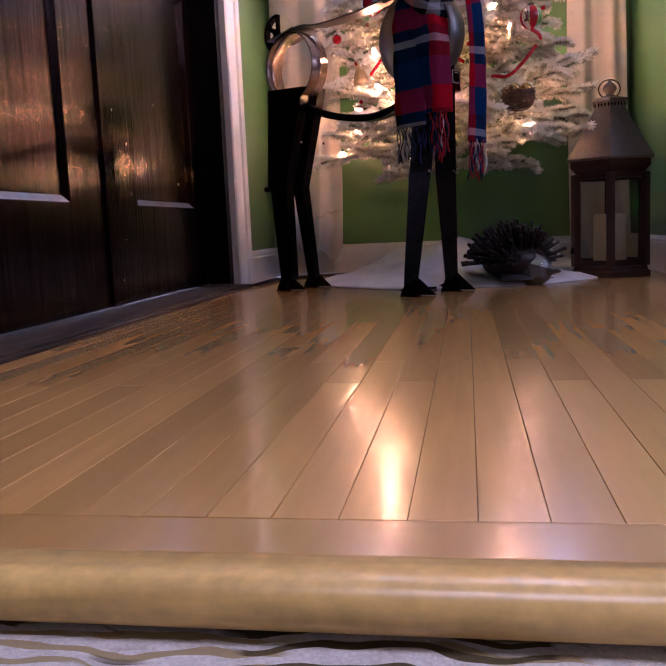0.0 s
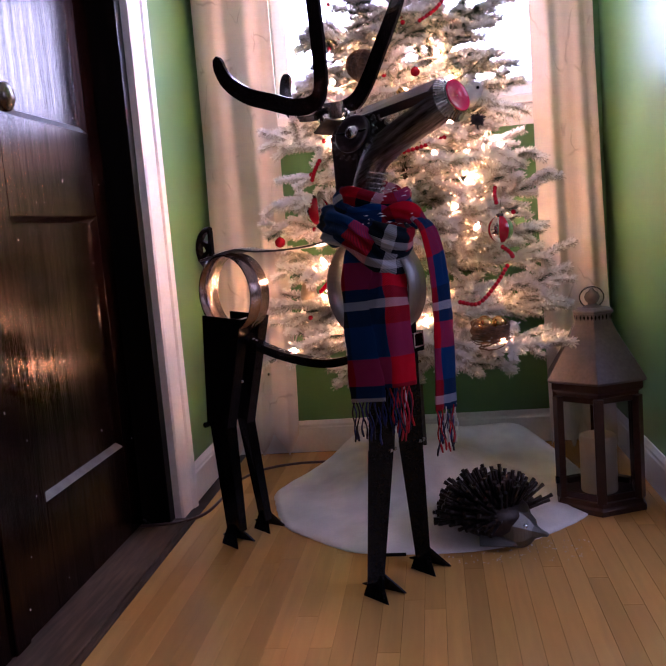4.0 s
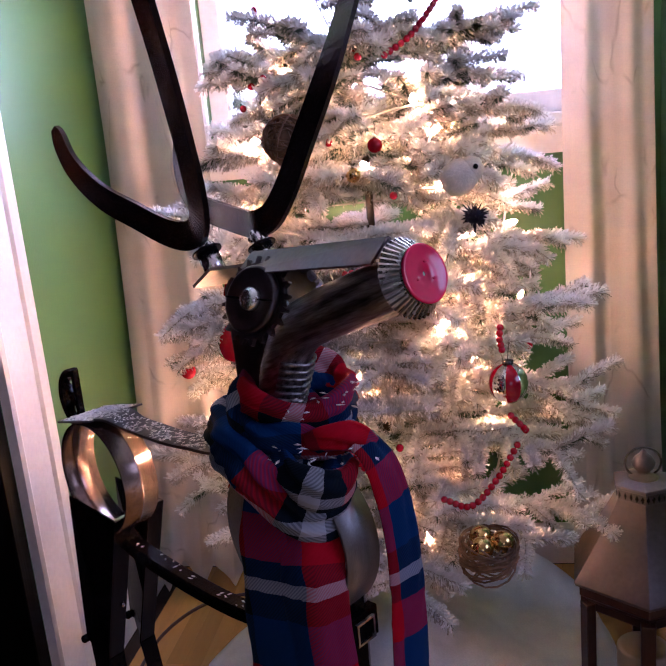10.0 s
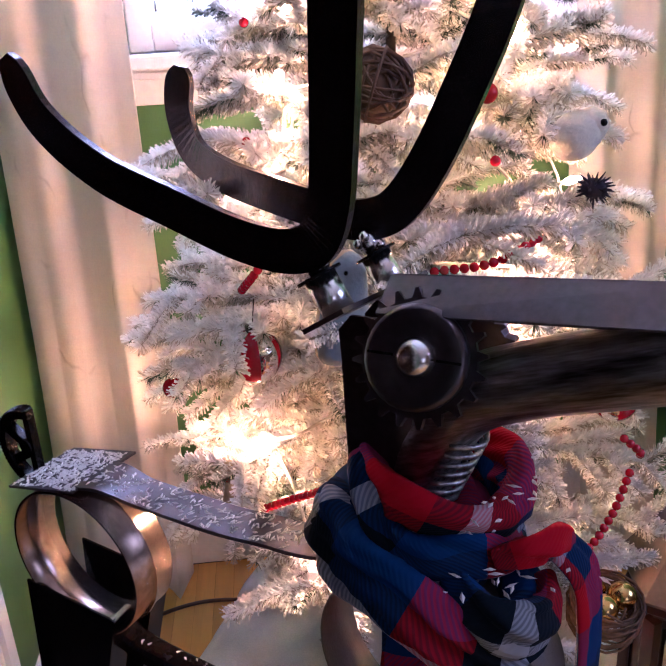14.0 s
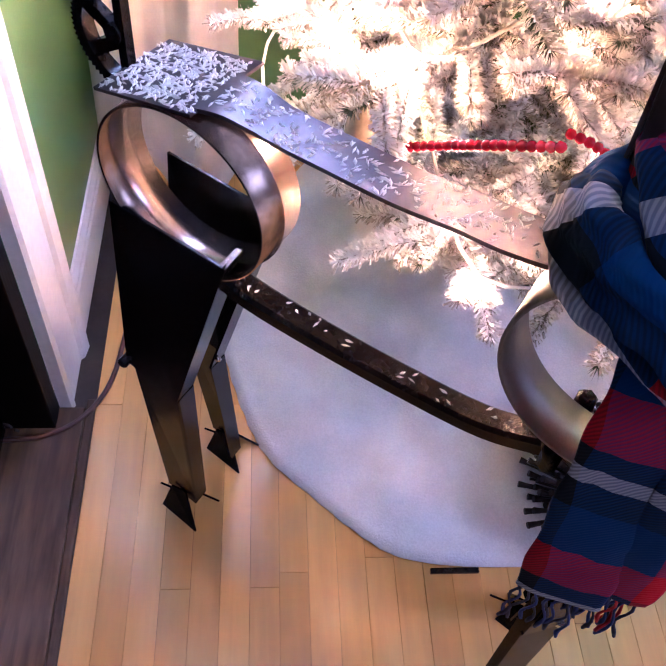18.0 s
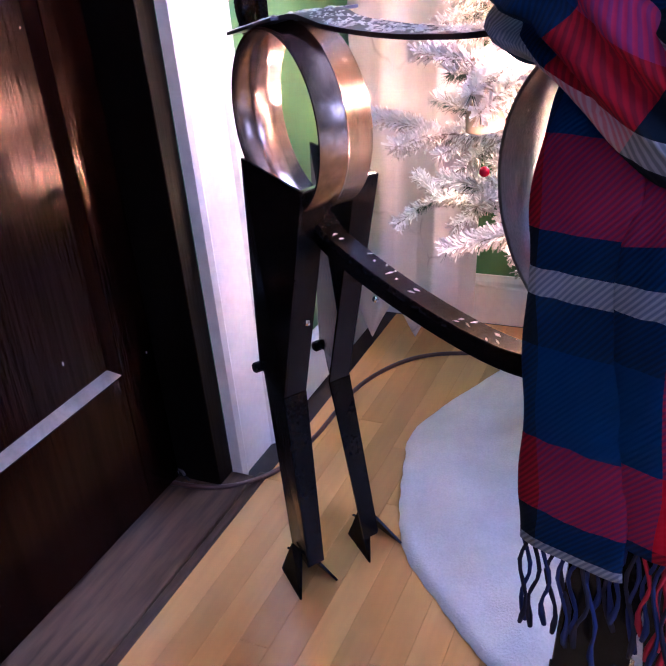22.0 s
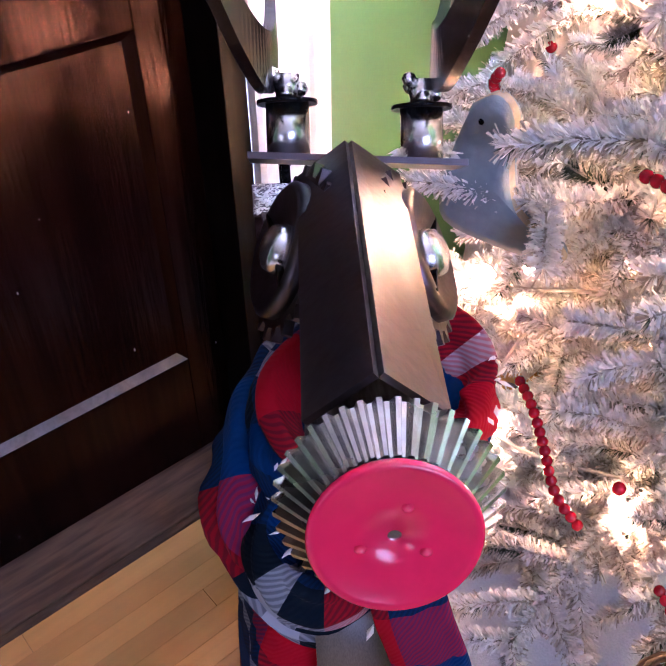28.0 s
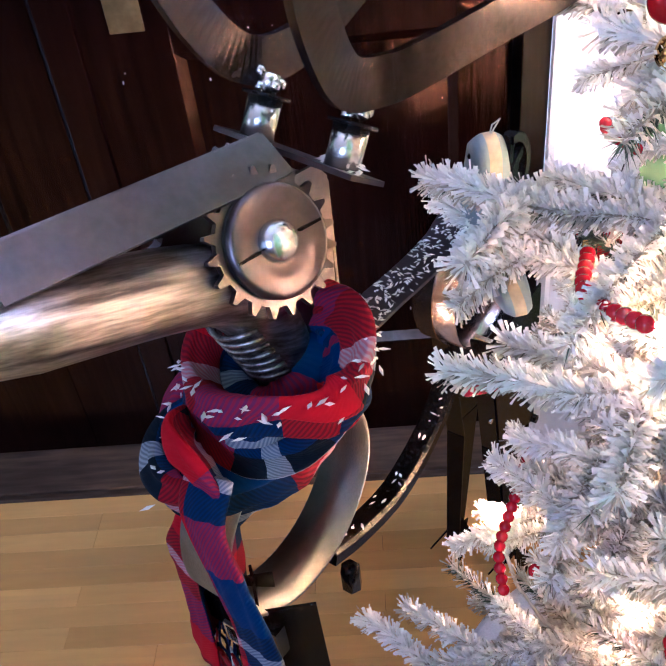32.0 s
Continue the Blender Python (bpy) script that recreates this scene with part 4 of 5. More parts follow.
# ---- plaid scarf ----
scarf = group_of("scarf", "red, blue and plum plaid flannel scarf wound round the neck", "scarf", "", (0.03, 1.93, 0.66))


def cloth(name, path, across, width, puff, pin, v0, rows=10, seed=1, way=1, turn=1, bend=0.0, crease=1.0):
    """A flattened tube of cloth along a path: width(i) across it, puff(i) its thickness; the weave follows the cloth.
    pin: (row, place in the weave there). bend: degrees by which the far half is folded back along the middle."""
    b = Build()
    path = [Vector(p) for p in path]
    n = len(path)
    k = rows * 2
    cum = [0.0]
    for p, q in zip(path, path[1:]):
        cum.append(cum[-1] + (q - p).length)
    at = cum[min(n - 1, int(pin[0]))]
    cb, sb = math.cos(radians(bend)), math.sin(radians(bend))
    nz = seed * 7.7
    for i, p in enumerate(path):
        t = (path[min(i + 1, n - 1)] - path[max(i - 1, 0)]).normalized()
        a = Vector(across(i) if callable(across) else across)
        a = (a - t * a.dot(t)).normalized()
        c = t.cross(a)
        along = cum[i]
        if name == "neck_wrap":
            p = p + c * 0.006 * noise.noise(Vector((along * 17, nz, 5.1))) + a * 0.007 * noise.noise(Vector((along * 13, nz, 8.3)))
        drift = 2.2 * noise.noise(Vector((along * 9, nz, 0.3)))
        for q in range(k):
            th = 2 * math.pi * q / k
            s = math.copysign(abs(math.cos(th)) ** 0.8, math.cos(th))
            h = math.sin(th)
            x = width(i) / 2 * s
            wob = 0.6 * noise.noise(Vector((x * 45, along * 16 + nz, h * 0.6 + nz))) + 0.35 * noise.noise(Vector((x * 20 + nz, along * 55, h)))
            groove = abs(math.sin(x * 120 + nz + 1.7 * drift + along * 22)) ** 0.5 - 0.68
            fine = 0.25 * math.sin(x * 330 + 3 * drift + along * 30)
            y = puff(i) / 2 * h + crease * 0.42 * puff(i) * (wob + 0.9 * groove + fine) * (1 - 0.6 * abs(s))
            if bend and x > 0:
                b.v.append(tuple(p + a * (x * cb + y * sb) + c * (y * cb - x * sb)))
            else:
                b.v.append(tuple(p + a * x + c * y))
            side = (1 - s) / 2
            b.uv.append((pin[1] + way * (along - at), v0 + turn * side * max(width(i), 0.06) * (1 if th <= math.pi else -1)))
    for i in range(n - 1):
        for q in range(k):
            b.f.append([i * k + q, i * k + (q + 1) % k, (i + 1) * k + (q + 1) % k, (i + 1) * k + q])
    b.f += [list(range(k))[::-1], [(n - 1) * k + q for q in range(k)]]
    b.m, b.s = [0] * len(b.f), [True] * len(b.f)
    return under(scarf, put(name, b, plaid))


def loop(c, rf, rl, tilt, a0, a1, n=84, wave=0.0):
    out = []
    for i in range(n + 1):
        a = radians(a0 + (a1 - a0) * i / n)
        out.append(Vector(c) + D * rf * math.cos(a) + S * rl * math.sin(a) + UP * (-tilt * math.cos(a) + wave * math.sin(3 * a)))
    return out


const = lambda v: (lambda i: v)
RED_MID, WHITE_MID = 0.026, 0.157  # places in the weave, of a repeat of 0.19 m
# collar, lower wrap, inner fill, knot folds, hanging tails
COLLAR_OUT = lambda i: D * math.cos(radians(-200 + 400 * i / 84)) + S * math.sin(radians(-200 + 400 * i / 84))
cloth("neck_wrap", loop((0.034, 1.968, 0.788), 0.056, 0.065, 0.014, -200, 200, wave=0.009), lambda i: UP + COLLAR_OUT(i) * 0.35, lambda i: 0.060 + 0.010 * math.sin(i * 0.21), lambda i: 0.024 + 0.005 * math.sin(i * 0.33 + 1), (31, WHITE_MID), 0.018, 30, 1, -1, -1)
cloth("neck_wrap", loop((0.026, 1.960, 0.768), 0.058, 0.066, 0.026, -190, 190, wave=-0.007), UP - D * 0.2, lambda i: 0.040 + 0.008 * math.sin(i * 0.17 + 2), const(0.028), (60, 0.10), 0.098, 18, 14, -1, 1)
cloth("neck_wrap", loop((0.010, 1.937, 0.716), 0.080, 0.056, 0.034, -185, 185, wave=0.006), UP, lambda i: 0.072 + 0.012 * math.sin(i * 0.2), const(0.036), (36, WHITE_MID), 0.100, 26, 2, -1, 1, 0, 1.1)
cloth("neck_wrap", loop((0.012, 1.960, 0.745), 0.034, 0.036, 0.012, -180, 180), UP, const(0.080), const(0.050), (0, 0.07), 0.07, 8, 9)
cloth("knot", curve([(0.014, 1.896, 0.742), (0.034, 1.868, 0.722), (0.064, 1.860, 0.708), (0.090, 1.880, 0.704), (0.100, 1.910, 0.716)], 10), UP + D * 0.3, lambda i: 0.030 + 0.026 * math.sin(math.pi * i / 40), lambda i: 0.016 + 0.010 * math.sin(math.pi * i / 40), (18, WHITE_MID), 0.118, 20, 3)
cloth("knot_fold", curve([(0.052, 1.890, 0.752), (0.080, 1.889, 0.760), (0.103, 1.903, 0.755), (0.121, 1.923, 0.733)], 10), UP + D * 0.5, lambda i: 0.020 + 0.022 * math.sin(math.pi * (i + 4) / 40), lambda i: 0.011 + 0.007 * math.sin(math.pi * i / 30), (15, RED_MID), 0.006, 16, 7)
TA = Vector((0.92, -0.39, 0)).normalized()
tail_r = curve([(0.040, 1.905, 0.700), (0.048, 1.876, 0.665), (0.051, 1.854, 0.628), (0.052, 1.842, 0.589), (0.055, 1.839, 0.50), (0.058, 1.836, 0.424)], 12)
tail_part = cloth("tail", tail_r, TA, lambda i: 0.076 + 0.012 * min(1, i / 24) + 0.002 * math.sin(i * 0.4), const(0.011), (36, WHITE_MID), 0.0, 20, 4, -1, 1, 58, 0.8)
fold = curve([(0.000, 1.908, 0.70), (-0.010, 1.883, 0.650), (-0.010, 1.872, 0.57), (-0.007, 1.862, 0.48), (-0.004, 1.854, 0.395)], 12)
fold_part = cloth("tail", fold, TA, lambda i: 0.064 + 0.016 * i / 48 + 0.003 * math.sin(i * 0.5), const(0.010), (24, 0.145), 0.056, 10, 6, -1, 1, 0, 0.8)
TB = Vector((0.64, 0.77, 0)).normalized()
tail_l = curve([(0.112, 1.914, 0.748), (0.134, 1.906, 0.718), (0.147, 1.918, 0.65), (0.152, 1.927, 0.57), (0.151, 1.925, 0.47), (0.147, 1.921, 0.358)], 11)
tail_far = cloth("tail", tail_l, lambda i: S.lerp(TB, min(1, i / 15)), lambda i: 0.047 + 0.021 * (i / 55) ** 1.3, const(0.012), (33, WHITE_MID), 0.100, 16, 5, 1, -1, 0, 0.8)


def tassels(owner, base, across, width, count, length, mats, seed):
    rnd = random.Random(seed)
    for i in range(count):
        u = (i + 0.5) / count - 0.5
        p = Vector(base) + across * width * u + D * rnd.uniform(-0.003, 0.003)
        ln = length * rnd.uniform(0.75, 1.1)
        sway, k = rnd.uniform(-0.010, 0.010), rnd.uniform(0, 6)
        pts = [p + UP * 0.006 - UP * (ln + 0.006) * j / 9 + across * (sway * (j / 9) ** 2 + 0.0012 * math.sin(j * 1.1 + k)) + D * 0.003 * math.sin(j * 0.9 + k) for j in range(10)]
        b = Build()
        b.tube(pts, lambda j: 0.0015 + (0.0013 if j == 8 else 0) + 0.0003 * math.sin(j * 3), 0, 6)
        put("tassel", b, mats[i % len(mats)], owner)


tassels(tail_part, (0.036, 1.850, 0.424), TA, 0.046, 10, 0.095, [yarn_blue, yarn_dark, yarn_blue, yarn_blue, yarn_dark, yarn_blue, yarn_red, yarn_blue], 4)
tassels(tail_part, (0.067, 1.862, 0.424), S, 0.046, 11, 0.105, [yarn_red, yarn_red, yarn_dark, yarn_red, yarn_red, yarn_red, yarn_white], 7)
tassels(tail_far, (0.147, 1.921, 0.358), TB, 0.064, 14, 0.085, [yarn_red, yarn_dark, yarn_red, yarn_blue, yarn_dark, yarn_white, yarn_dark, yarn_blue], 5)
tassels(fold_part, (-0.012, 1.857, 0.395), TA, 0.060, 10, 0.080, [yarn_dark, yarn_blue], 6)

# ---- flocked tree ----
TC = Vector((0.100, 2.520, 0))
tree = group_of("christmas_tree", "flocked artificial christmas tree with snowy needles and warm lights", "christmas tree", "", (TC.x, TC.y, 0))
b = Build()
b.tube([TC + Vector((-0.02, 0, 0.02)), TC + Vector((-0.02, 0, 0.5)), TC + Vector((-0.02, 0, 1.2)), TC + Vector((-0.02, 0, 1.78))], lambda i: 0.010 - 0.0018 * i, 0, 12)
under(tree, put("trunk", b, bark))

TREE_TOP, TREE_R = 1.80, 0.415


def tree_radius(z):
    """Reach of the branches at a height."""
    return TREE_R * max(0.03, (TREE_TOP - z) / (TREE_TOP - 0.46)) ** 0.60 if z > 0.46 else TREE_R


def lobe(a):
    """The tree reaches a little farther into the room than towards the walls."""
    return 1 + 0.10 * max(0, -math.sin(a)) - 0.04 * abs(math.cos(a))


def make_crown():
    rng = np.random.default_rng(11)
    P0, P1, T = [], [], []  # twig starts and ends, share of the way out
    tips = []
    z = 0.38
    lev = 0
    while z < TREE_TOP - 0.04:
        r = tree_radius(z) * (0.62 if lev == 0 else 1.0)
        cnt = int(7 + 15 * r)
        for i in range(cnt):
            a = 2 * math.pi * (i + 0.5 * (lev % 2) + rng.uniform(-0.3, 0.3)) / cnt
            ln = r * lobe(a) * rng.uniform(0.70, 1.04)
            d = np.array([math.cos(a), math.sin(a), 0])
            if TC.y + d[1] * ln > 2.80:
                ln = max(0.05, (2.80 - TC.y) / max(d[1], 0.2))
            toward = -(d[0] * S.x + d[1] * S.y)
            if z < 0.66 and toward > 0.2:
                ln = min(ln, 0.39 / toward)
            elif z < 1.0 and toward > 0.2:
                ln = min(ln, 0.33 / toward)
            lift = rng.uniform(-0.16, 0.14) - (0.16 if z < 0.60 else 0.02) + (0.35 if z > 1.25 else 0.0)
            side = np.cross(d, [0, 0, 1])
            base = np.array([TC.x - 0.02, TC.y, z + rng.uniform(-0.03, 0.035)])
            pts = [base + d * ln * s + np.array([0, 0, lift * ln * s + 0.10 * ln * s * s]) for s in np.linspace(0, 1, 9)]
            for q in range(8):
                P0.append(pts[q]), P1.append(pts[q + 1]), T.append(q / 8)
            tips.append(pts[-1])
            for q in range(2, 9):
                for sg in (-1, 1):
                    if rng.random() < 0.14:
                        continue
                    tl = ln * rng.uniform(0.14, 0.30) * (1.15 - 0.5 * q / 8) + 0.035
                    dv = d * rng.uniform(0.5, 0.95) + side * sg * rng.uniform(0.5, 1.0) + np.array([0, 0, rng.uniform(-0.40, 0.40)])
                    dv /= np.linalg.norm(dv)
                    e = pts[q] + dv * tl
                    e[1] = min(e[1], 2.81)
                    if z < 0.66 and (e[0] - HC.x) * S.x + (e[1] - HC.y) * S.y < 0.085:
                        continue
                    m = (pts[q] + e) / 2 + np.array([0, 0, 0.004])
                    P0.append(pts[q]), P1.append(m), T.append(q / 8)
                    P0.append(m), P1.append(e), T.append(min(1, q / 8 + 0.1))
        z += 0.086
        lev += 1
    P0, P1, T = np.array(P0), np.array(P1), np.array(T)
    ln = np.linalg.norm(P1 - P0, axis=1)
    per = np.maximum(4, (ln * 9500 * np.where(T < 0.22, 0.5, 1.0)).astype(int))
    idx = np.repeat(np.arange(len(P0)), per)
    N = len(idx)
    t = rng.random(N)[:, None]
    o = P0[idx] * (1 - t) + P1[idx] * t
    ax = (P1 - P0)[idx]
    ax /= np.linalg.norm(ax, axis=1)[:, None] + 1e-9
    rnd = rng.normal(size=(N, 3))
    rnd -= ax * np.sum(rnd * ax, 1)[:, None]
    rnd /= np.linalg.norm(rnd, axis=1)[:, None]
    dirv = ax * rng.uniform(0.25, 0.95, (N, 1)) + rnd * rng.uniform(0.65, 1.0, (N, 1))
    dirv /= np.linalg.norm(dirv, axis=1)[:, None]
    L0 = rng.uniform(0.006, 0.018, (N, 1))
    wv = np.cross(dirv, rng.normal(size=(N, 3)))
    wv /= np.linalg.norm(wv, axis=1)[:, None]
    # flock settles on the upper sides and the outer ends, some twigs stay nearly bare
    snow = rng.normal(0, 0.28, len(P0)) + 0.55 * (T - 0.55)
    snow -= 0.45 * np.clip((P0[:, 2] - 1.02) / 0.25, 0, 1)
    snow[rng.random(len(P0)) < 0.08] -= 1.2
    up = rnd[:, 2] + snow[idx] + rng.normal(0, 0.36, N)
    kind = np.where(up > -0.12, 0, np.where(up > -0.95, 2, 1))
    W = np.where(kind == 0, rng.uniform(0.0011, 0.0021, N), np.where(kind == 2, rng.uniform(0.0009, 0.0016, N), 0.0007))[:, None]
    tip = o + dirv * L0
    # flocked needles end in a blunt tuft, bare ones in a point
    blunt = (kind != 1)[:, None]
    v = np.stack([np.where(blunt, o, o - wv * W), np.where(blunt, tip - wv * W, o + wv * W), np.where(blunt, tip + wv * W * rng.uniform(0.2, 1.0, (N, 1)), tip)], 1).reshape(-1, 3)
    f = np.arange(N * 3).reshape(-1, 3)
    me = bpy.data.meshes.new("crown")
    me.vertices.add(len(v))
    me.vertices.foreach_set("co", v.astype(np.float32).ravel())
    me.loops.add(len(f) * 3)
    me.loops.foreach_set("vertex_index", f.astype(np.int32).ravel())
    me.polygons.add(len(f))
    me.polygons.foreach_set("loop_start", np.arange(0, len(f) * 3, 3, dtype=np.int32))
    me.polygons.foreach_set("material_index", kind.astype(np.int32))
    me.materials.append(flock), me.materials.append(needle), me.materials.append(frosted)
    me.update(calc_edges=True)
    o2 = new("crown", me)
    o2["label"] = "white flocked grey-green needles"
    under(tree, o2)
    # bare stems inside the needles
    b = Build()
    for i in range(len(P0)):
        if ln[i] > 0.02:
            b.tube([P0[i], P1[i]], 0.0020, 0, 4)
    under(tree, put("framework", b, frosted))
    return [Vector(p) for p in tips]


TIPS = make_crown()


def on_tree(a, z, k=0.9):
    """A place on the tree's mantle: degrees round it (0 along x), height, share of its reach."""
    r = tree_radius(z) * k * lobe(radians(a))
    return Vector((TC.x + r * math.cos(radians(a)), min(2.80, TC.y + r * math.sin(radians(a))), z))


# ---- string of lights ----
lights = group_of("string_lights", "string of warm white mini lights on pale wire", "string lights", "", (TC.x, TC.y, 0.4))
rnd = random.Random(21)
spots = []
for p in TIPS:
    if rnd.random() < 0.46 and p.z > 0.36:
        c = Vector((TC.x, TC.y, p.z))
        spots.append(c.lerp(p, rnd.uniform(0.52, 0.94)) + UP * rnd.uniform(0.006, 0.024))
b = Build()
b.tube(curve([p - UP * 0.004 + Vector((rnd.uniform(-0.012, 0.012), rnd.uniform(-0.012, 0.012), rnd.uniform(-0.02, 0.01))) for p in spots], 5), 0.0022, 0, 6)
under(lights, put("wire", b, wire_white))
bm_ = Build()
bm_.lathe([(0.0032, 0.0), (0.0050, 0.004), (0.0050, 0.013), (0.0030, 0.020), (0.0001, 0.024)], Matrix.Identity(4), 0, 8)
bulb_me = bm_.mesh("bulb", [bulb_glow])
bs = Build()
bs.lathe([(0.0028, -0.010), (0.0034, 0.0)], Matrix.Identity(4), 0, 8)
sock_me = bs.mesh("socket", [wire_white])
for p in spots:
    d = Vector((p.x - TC.x, p.y - TC.y, 0)).normalized() + Vector((rnd.uniform(-0.7, 0.7), rnd.uniform(-0.7, 0.7), rnd.uniform(-0.2, 0.9)))
    m = Matrix.Translation(p) @ d.to_track_quat("Z", "Y").to_matrix().to_4x4()
    o = new("bulb", bulb_me)
    o.matrix_world = m
    o.parent = lights
    o.matrix_parent_inverse = Matrix.Translation(-Vector(lights.location))
    new("socket", sock_me).parent = o

# ---- ornaments ----


def bauble(name, p, r, m, label, cap=zinc):
    g = group_of(name, label, "ornament", "ornaments on the tree", p)
    b = Build()
    b.ball((0, 0, 0), r, 0, 24)
    put("ball", b, m, g)
    b = Build()
    b.lathe([(r * 0.22, r * 0.95), (r * 0.22, r * 1.18), (r * 0.05, r * 1.2)], Matrix.Identity(4), 0, 12)
    b.tube([(r * 0.1 * math.cos(a), 0, r * 1.25 + r * 0.1 * math.sin(a)) for a in [k * 0.628 for k in range(11)]], r * 0.02, 0, 5)
    b.tube([(0, 0, r * 1.3), (0.003, 0.004, r * 1.3 + 0.02)], 0.0005, 0, 4)
    put("cap", b, cap, g)
    return g


def striped(p, r, turn):
    g = group_of("striped_bauble", "clear glass bauble with broad red vertical stripes", "ornament", "ornaments on the tree", p)
    b = Build()
    k, h = 32, 18
    b.lathe([(r * math.sin(math.pi * i / h) + 1e-6, -r * 1.06 * math.cos(math.pi * i / h)) for i in range(h + 1)], Matrix.Identity(4), 0, k)
    b.m = [(1 if ((q + turn) % 8) < 4 else 0) for i in range(h) for q in range(k)]
    b.m += [0] * (len(b.f) - len(b.m))
    put("ball", b, [mercury, red_gloss], g)
    b = Build()
    b.lathe([(r * 0.28, r * 0.98), (r * 0.30, r * 1.2), (r * 0.1, r * 1.25)], Matrix.Identity(4), 0, 12)
    b.tube([(0, 0, r * 1.25), (0.004, 0.004, r * 1.25 + 0.03)], 0.0006, 0, 4)
    put("cap", b, knob_metal, g)
    return g


mercury = mat("silvered_glass", (0.80, 0.80, 0.80), 0.08, metal=1.0, vary=0.03)
striped((0.300, 2.235, 0.705), 0.030, 1)
striped((-0.131, 2.272, 0.783), 0.032, 3)
bauble("red_bauble", (-0.244, 2.350, 0.714), 0.0135, red_satin, "small satin red glass bauble")
bauble("red_bauble", (0.127, 2.205, 1.075), 0.0108, red_satin, "small satin red glass bauble")
bauble("gold_bauble", (0.09, 2.225, 1.035), 0.011, gold, "small gold glass bauble")
bauble("gold_bauble", (-0.03, 2.235, 1.01), 0.011, gold, "small gold glass bauble")




def nest(name, p, r, label, eggs):
    g = group_of(name, label, "ornament", "ornaments on the tree", p)
    rr = random.Random(int(p[0] * 1000) + 5)
    b = Build()
    for i in range(26):
        ax = Vector((rr.gauss(0, 0.35), rr.gauss(0, 0.35), 1)).normalized() if eggs else Vector((rr.gauss(0, 1), rr.gauss(0, 1), rr.gauss(0, 1))).normalized()
        x = ax.orthogonal().normalized()
        y = ax.cross(x)
        rad = r * rr.uniform(0.8, 1.0)
        hh = rr.uniform(-0.45, 0.25) * r if eggs else 0
        b.tube([x * rad * math.cos(a) + y * rad * math.sin(a) + UP * hh for a in [k * 0.4488 for k in range(14)]], 0.0016, 0, 5, True)
    if not eggs:
        b.ball((0, 0, 0), r * 0.78, 0, 20)
    put("twig_weave", b, twig, g)
    for i in range(eggs):
        b = Build()
        a = i * 2.1
        b.ball((r * 0.46 * math.cos(a), r * 0.46 * math.sin(a), r * 0.28), r * 0.40, 0, 16)
        put("gold_ball", b, gold, g)
    return g


nest("twig_nest", (0.256, 2.120, 0.488), 0.044, "round brown twig nest holding shiny gold balls", 4)
nest("vine_ball", (0.010, 2.170, 1.093), 0.036, "round ball of woven brown vine", 0)

# plain felt figures hung on the tree


def slab(b, outline, thick, mi, edge):
    """A flat shape in the xz plane with rounded faces of one colour and an edge of another."""
    c = Vector((sum(p[0] for p in outline) / len(outline), 0, sum(p[1] for p in outline) / len(outline)))
    n = len(outline)
    rings = []
    for y, k in ((-thick * 0.5, 0.80), (-thick * 0.42, 0.95), (-thick * 0.2, 1.0), (thick * 0.2, 1.0), (thick * 0.42, 0.95), (thick * 0.5, 0.80)):
        rings.append([Vector((c.x + (x - c.x) * k, y, c.z + (z - c.z) * k)) for x, z in outline])
    vs = [p for r in rings for p in r] + [c - Vector((0, thick * 0.55, 0)), c + Vector((0, thick * 0.55, 0))]
    fs = [(j * n + i, j * n + (i + 1) % n, (j + 1) * n + (i + 1) % n, (j + 1) * n + i) for j in range(5) for i in range(n)]
    fs += [(6 * n, (i + 1) % n, i) for i in range(n)] + [(6 * n + 1, 5 * n + i, 5 * n + (i + 1) % n) for i in range(n)]
    b.add(vs, fs, mi, True)
    b.m[-7 * n + 2 * n:-7 * n + 3 * n] = [edge] * n


b = Build()
body = [(p.x, p.z) for p in curve([(-0.022, 0, 0.062), (-0.004, 0, 0.074), (0.012, 0, 0.060), (0.016, 0, 0.020), (0.030, 0, -0.014), (0.066, 0, -0.030), (0.070, 0, -0.042), (0.020, 0, -0.047), (-0.030, 0, -0.042), (-0.036, 0, -0.006), (-0.030, 0, 0.030), (-0.022, 0, 0.062)], 4)[:-1]]
slab(b, body, 0.024, 0, 1)
b.ball((-0.010, -0.011, 0.054), 0.0028, 2, 8)
o = put("felt_ornament", b, [felt_blue, straw, black_steel])
b = Build()
b.tube([(-0.004, 0, 0.070), (-0.002, 0.003, 0.078), (-0.004, 0.008, 0.084), (-0.006, 0.003, 0.079), (-0.004, 0, 0.070)], 0.0006, 0, 5)
put("hanging_loop", b, wire_white, o)
o.matrix_world = pose(-0.028, 2.142, 0.868, 0, 4, 14)
tagged(o, "plain pale blue-grey felt shape with a beige edge", "ornament", "ornaments on the tree")
b = Build()
b.lathe([(0.0001, -0.026), (0.017, -0.022), (0.025, -0.010), (0.027, 0.004), (0.022, 0.020), (0.012, 0.031), (0.0001, 0.034)], pose(0, 0, 0, 0, 62, 0), 0, 22)
b.lathe([(0.0001, -0.021), (0.014, -0.015), (0.020, 0.0), (0.014, 0.015), (0.0001, 0.020)], Matrix.Translation((0.020, -0.002, 0.012)), 0, 20)
b.ball((0.024, -0.0205, 0.016), 0.0042, 1, 10)
o = put("wool_ornament", b, [wool_cream, black_steel])
o.matrix_world = pose(0.240, 2.262, 1.016, 0, 0, 8)
tagged(o, "plain cream wool shape with one dark dot", "ornament", "ornaments on the tree")
b = Build()
b.ball((0, 0, 0), 0.014, 0, 20, 0.8)
rq = random.Random(8)
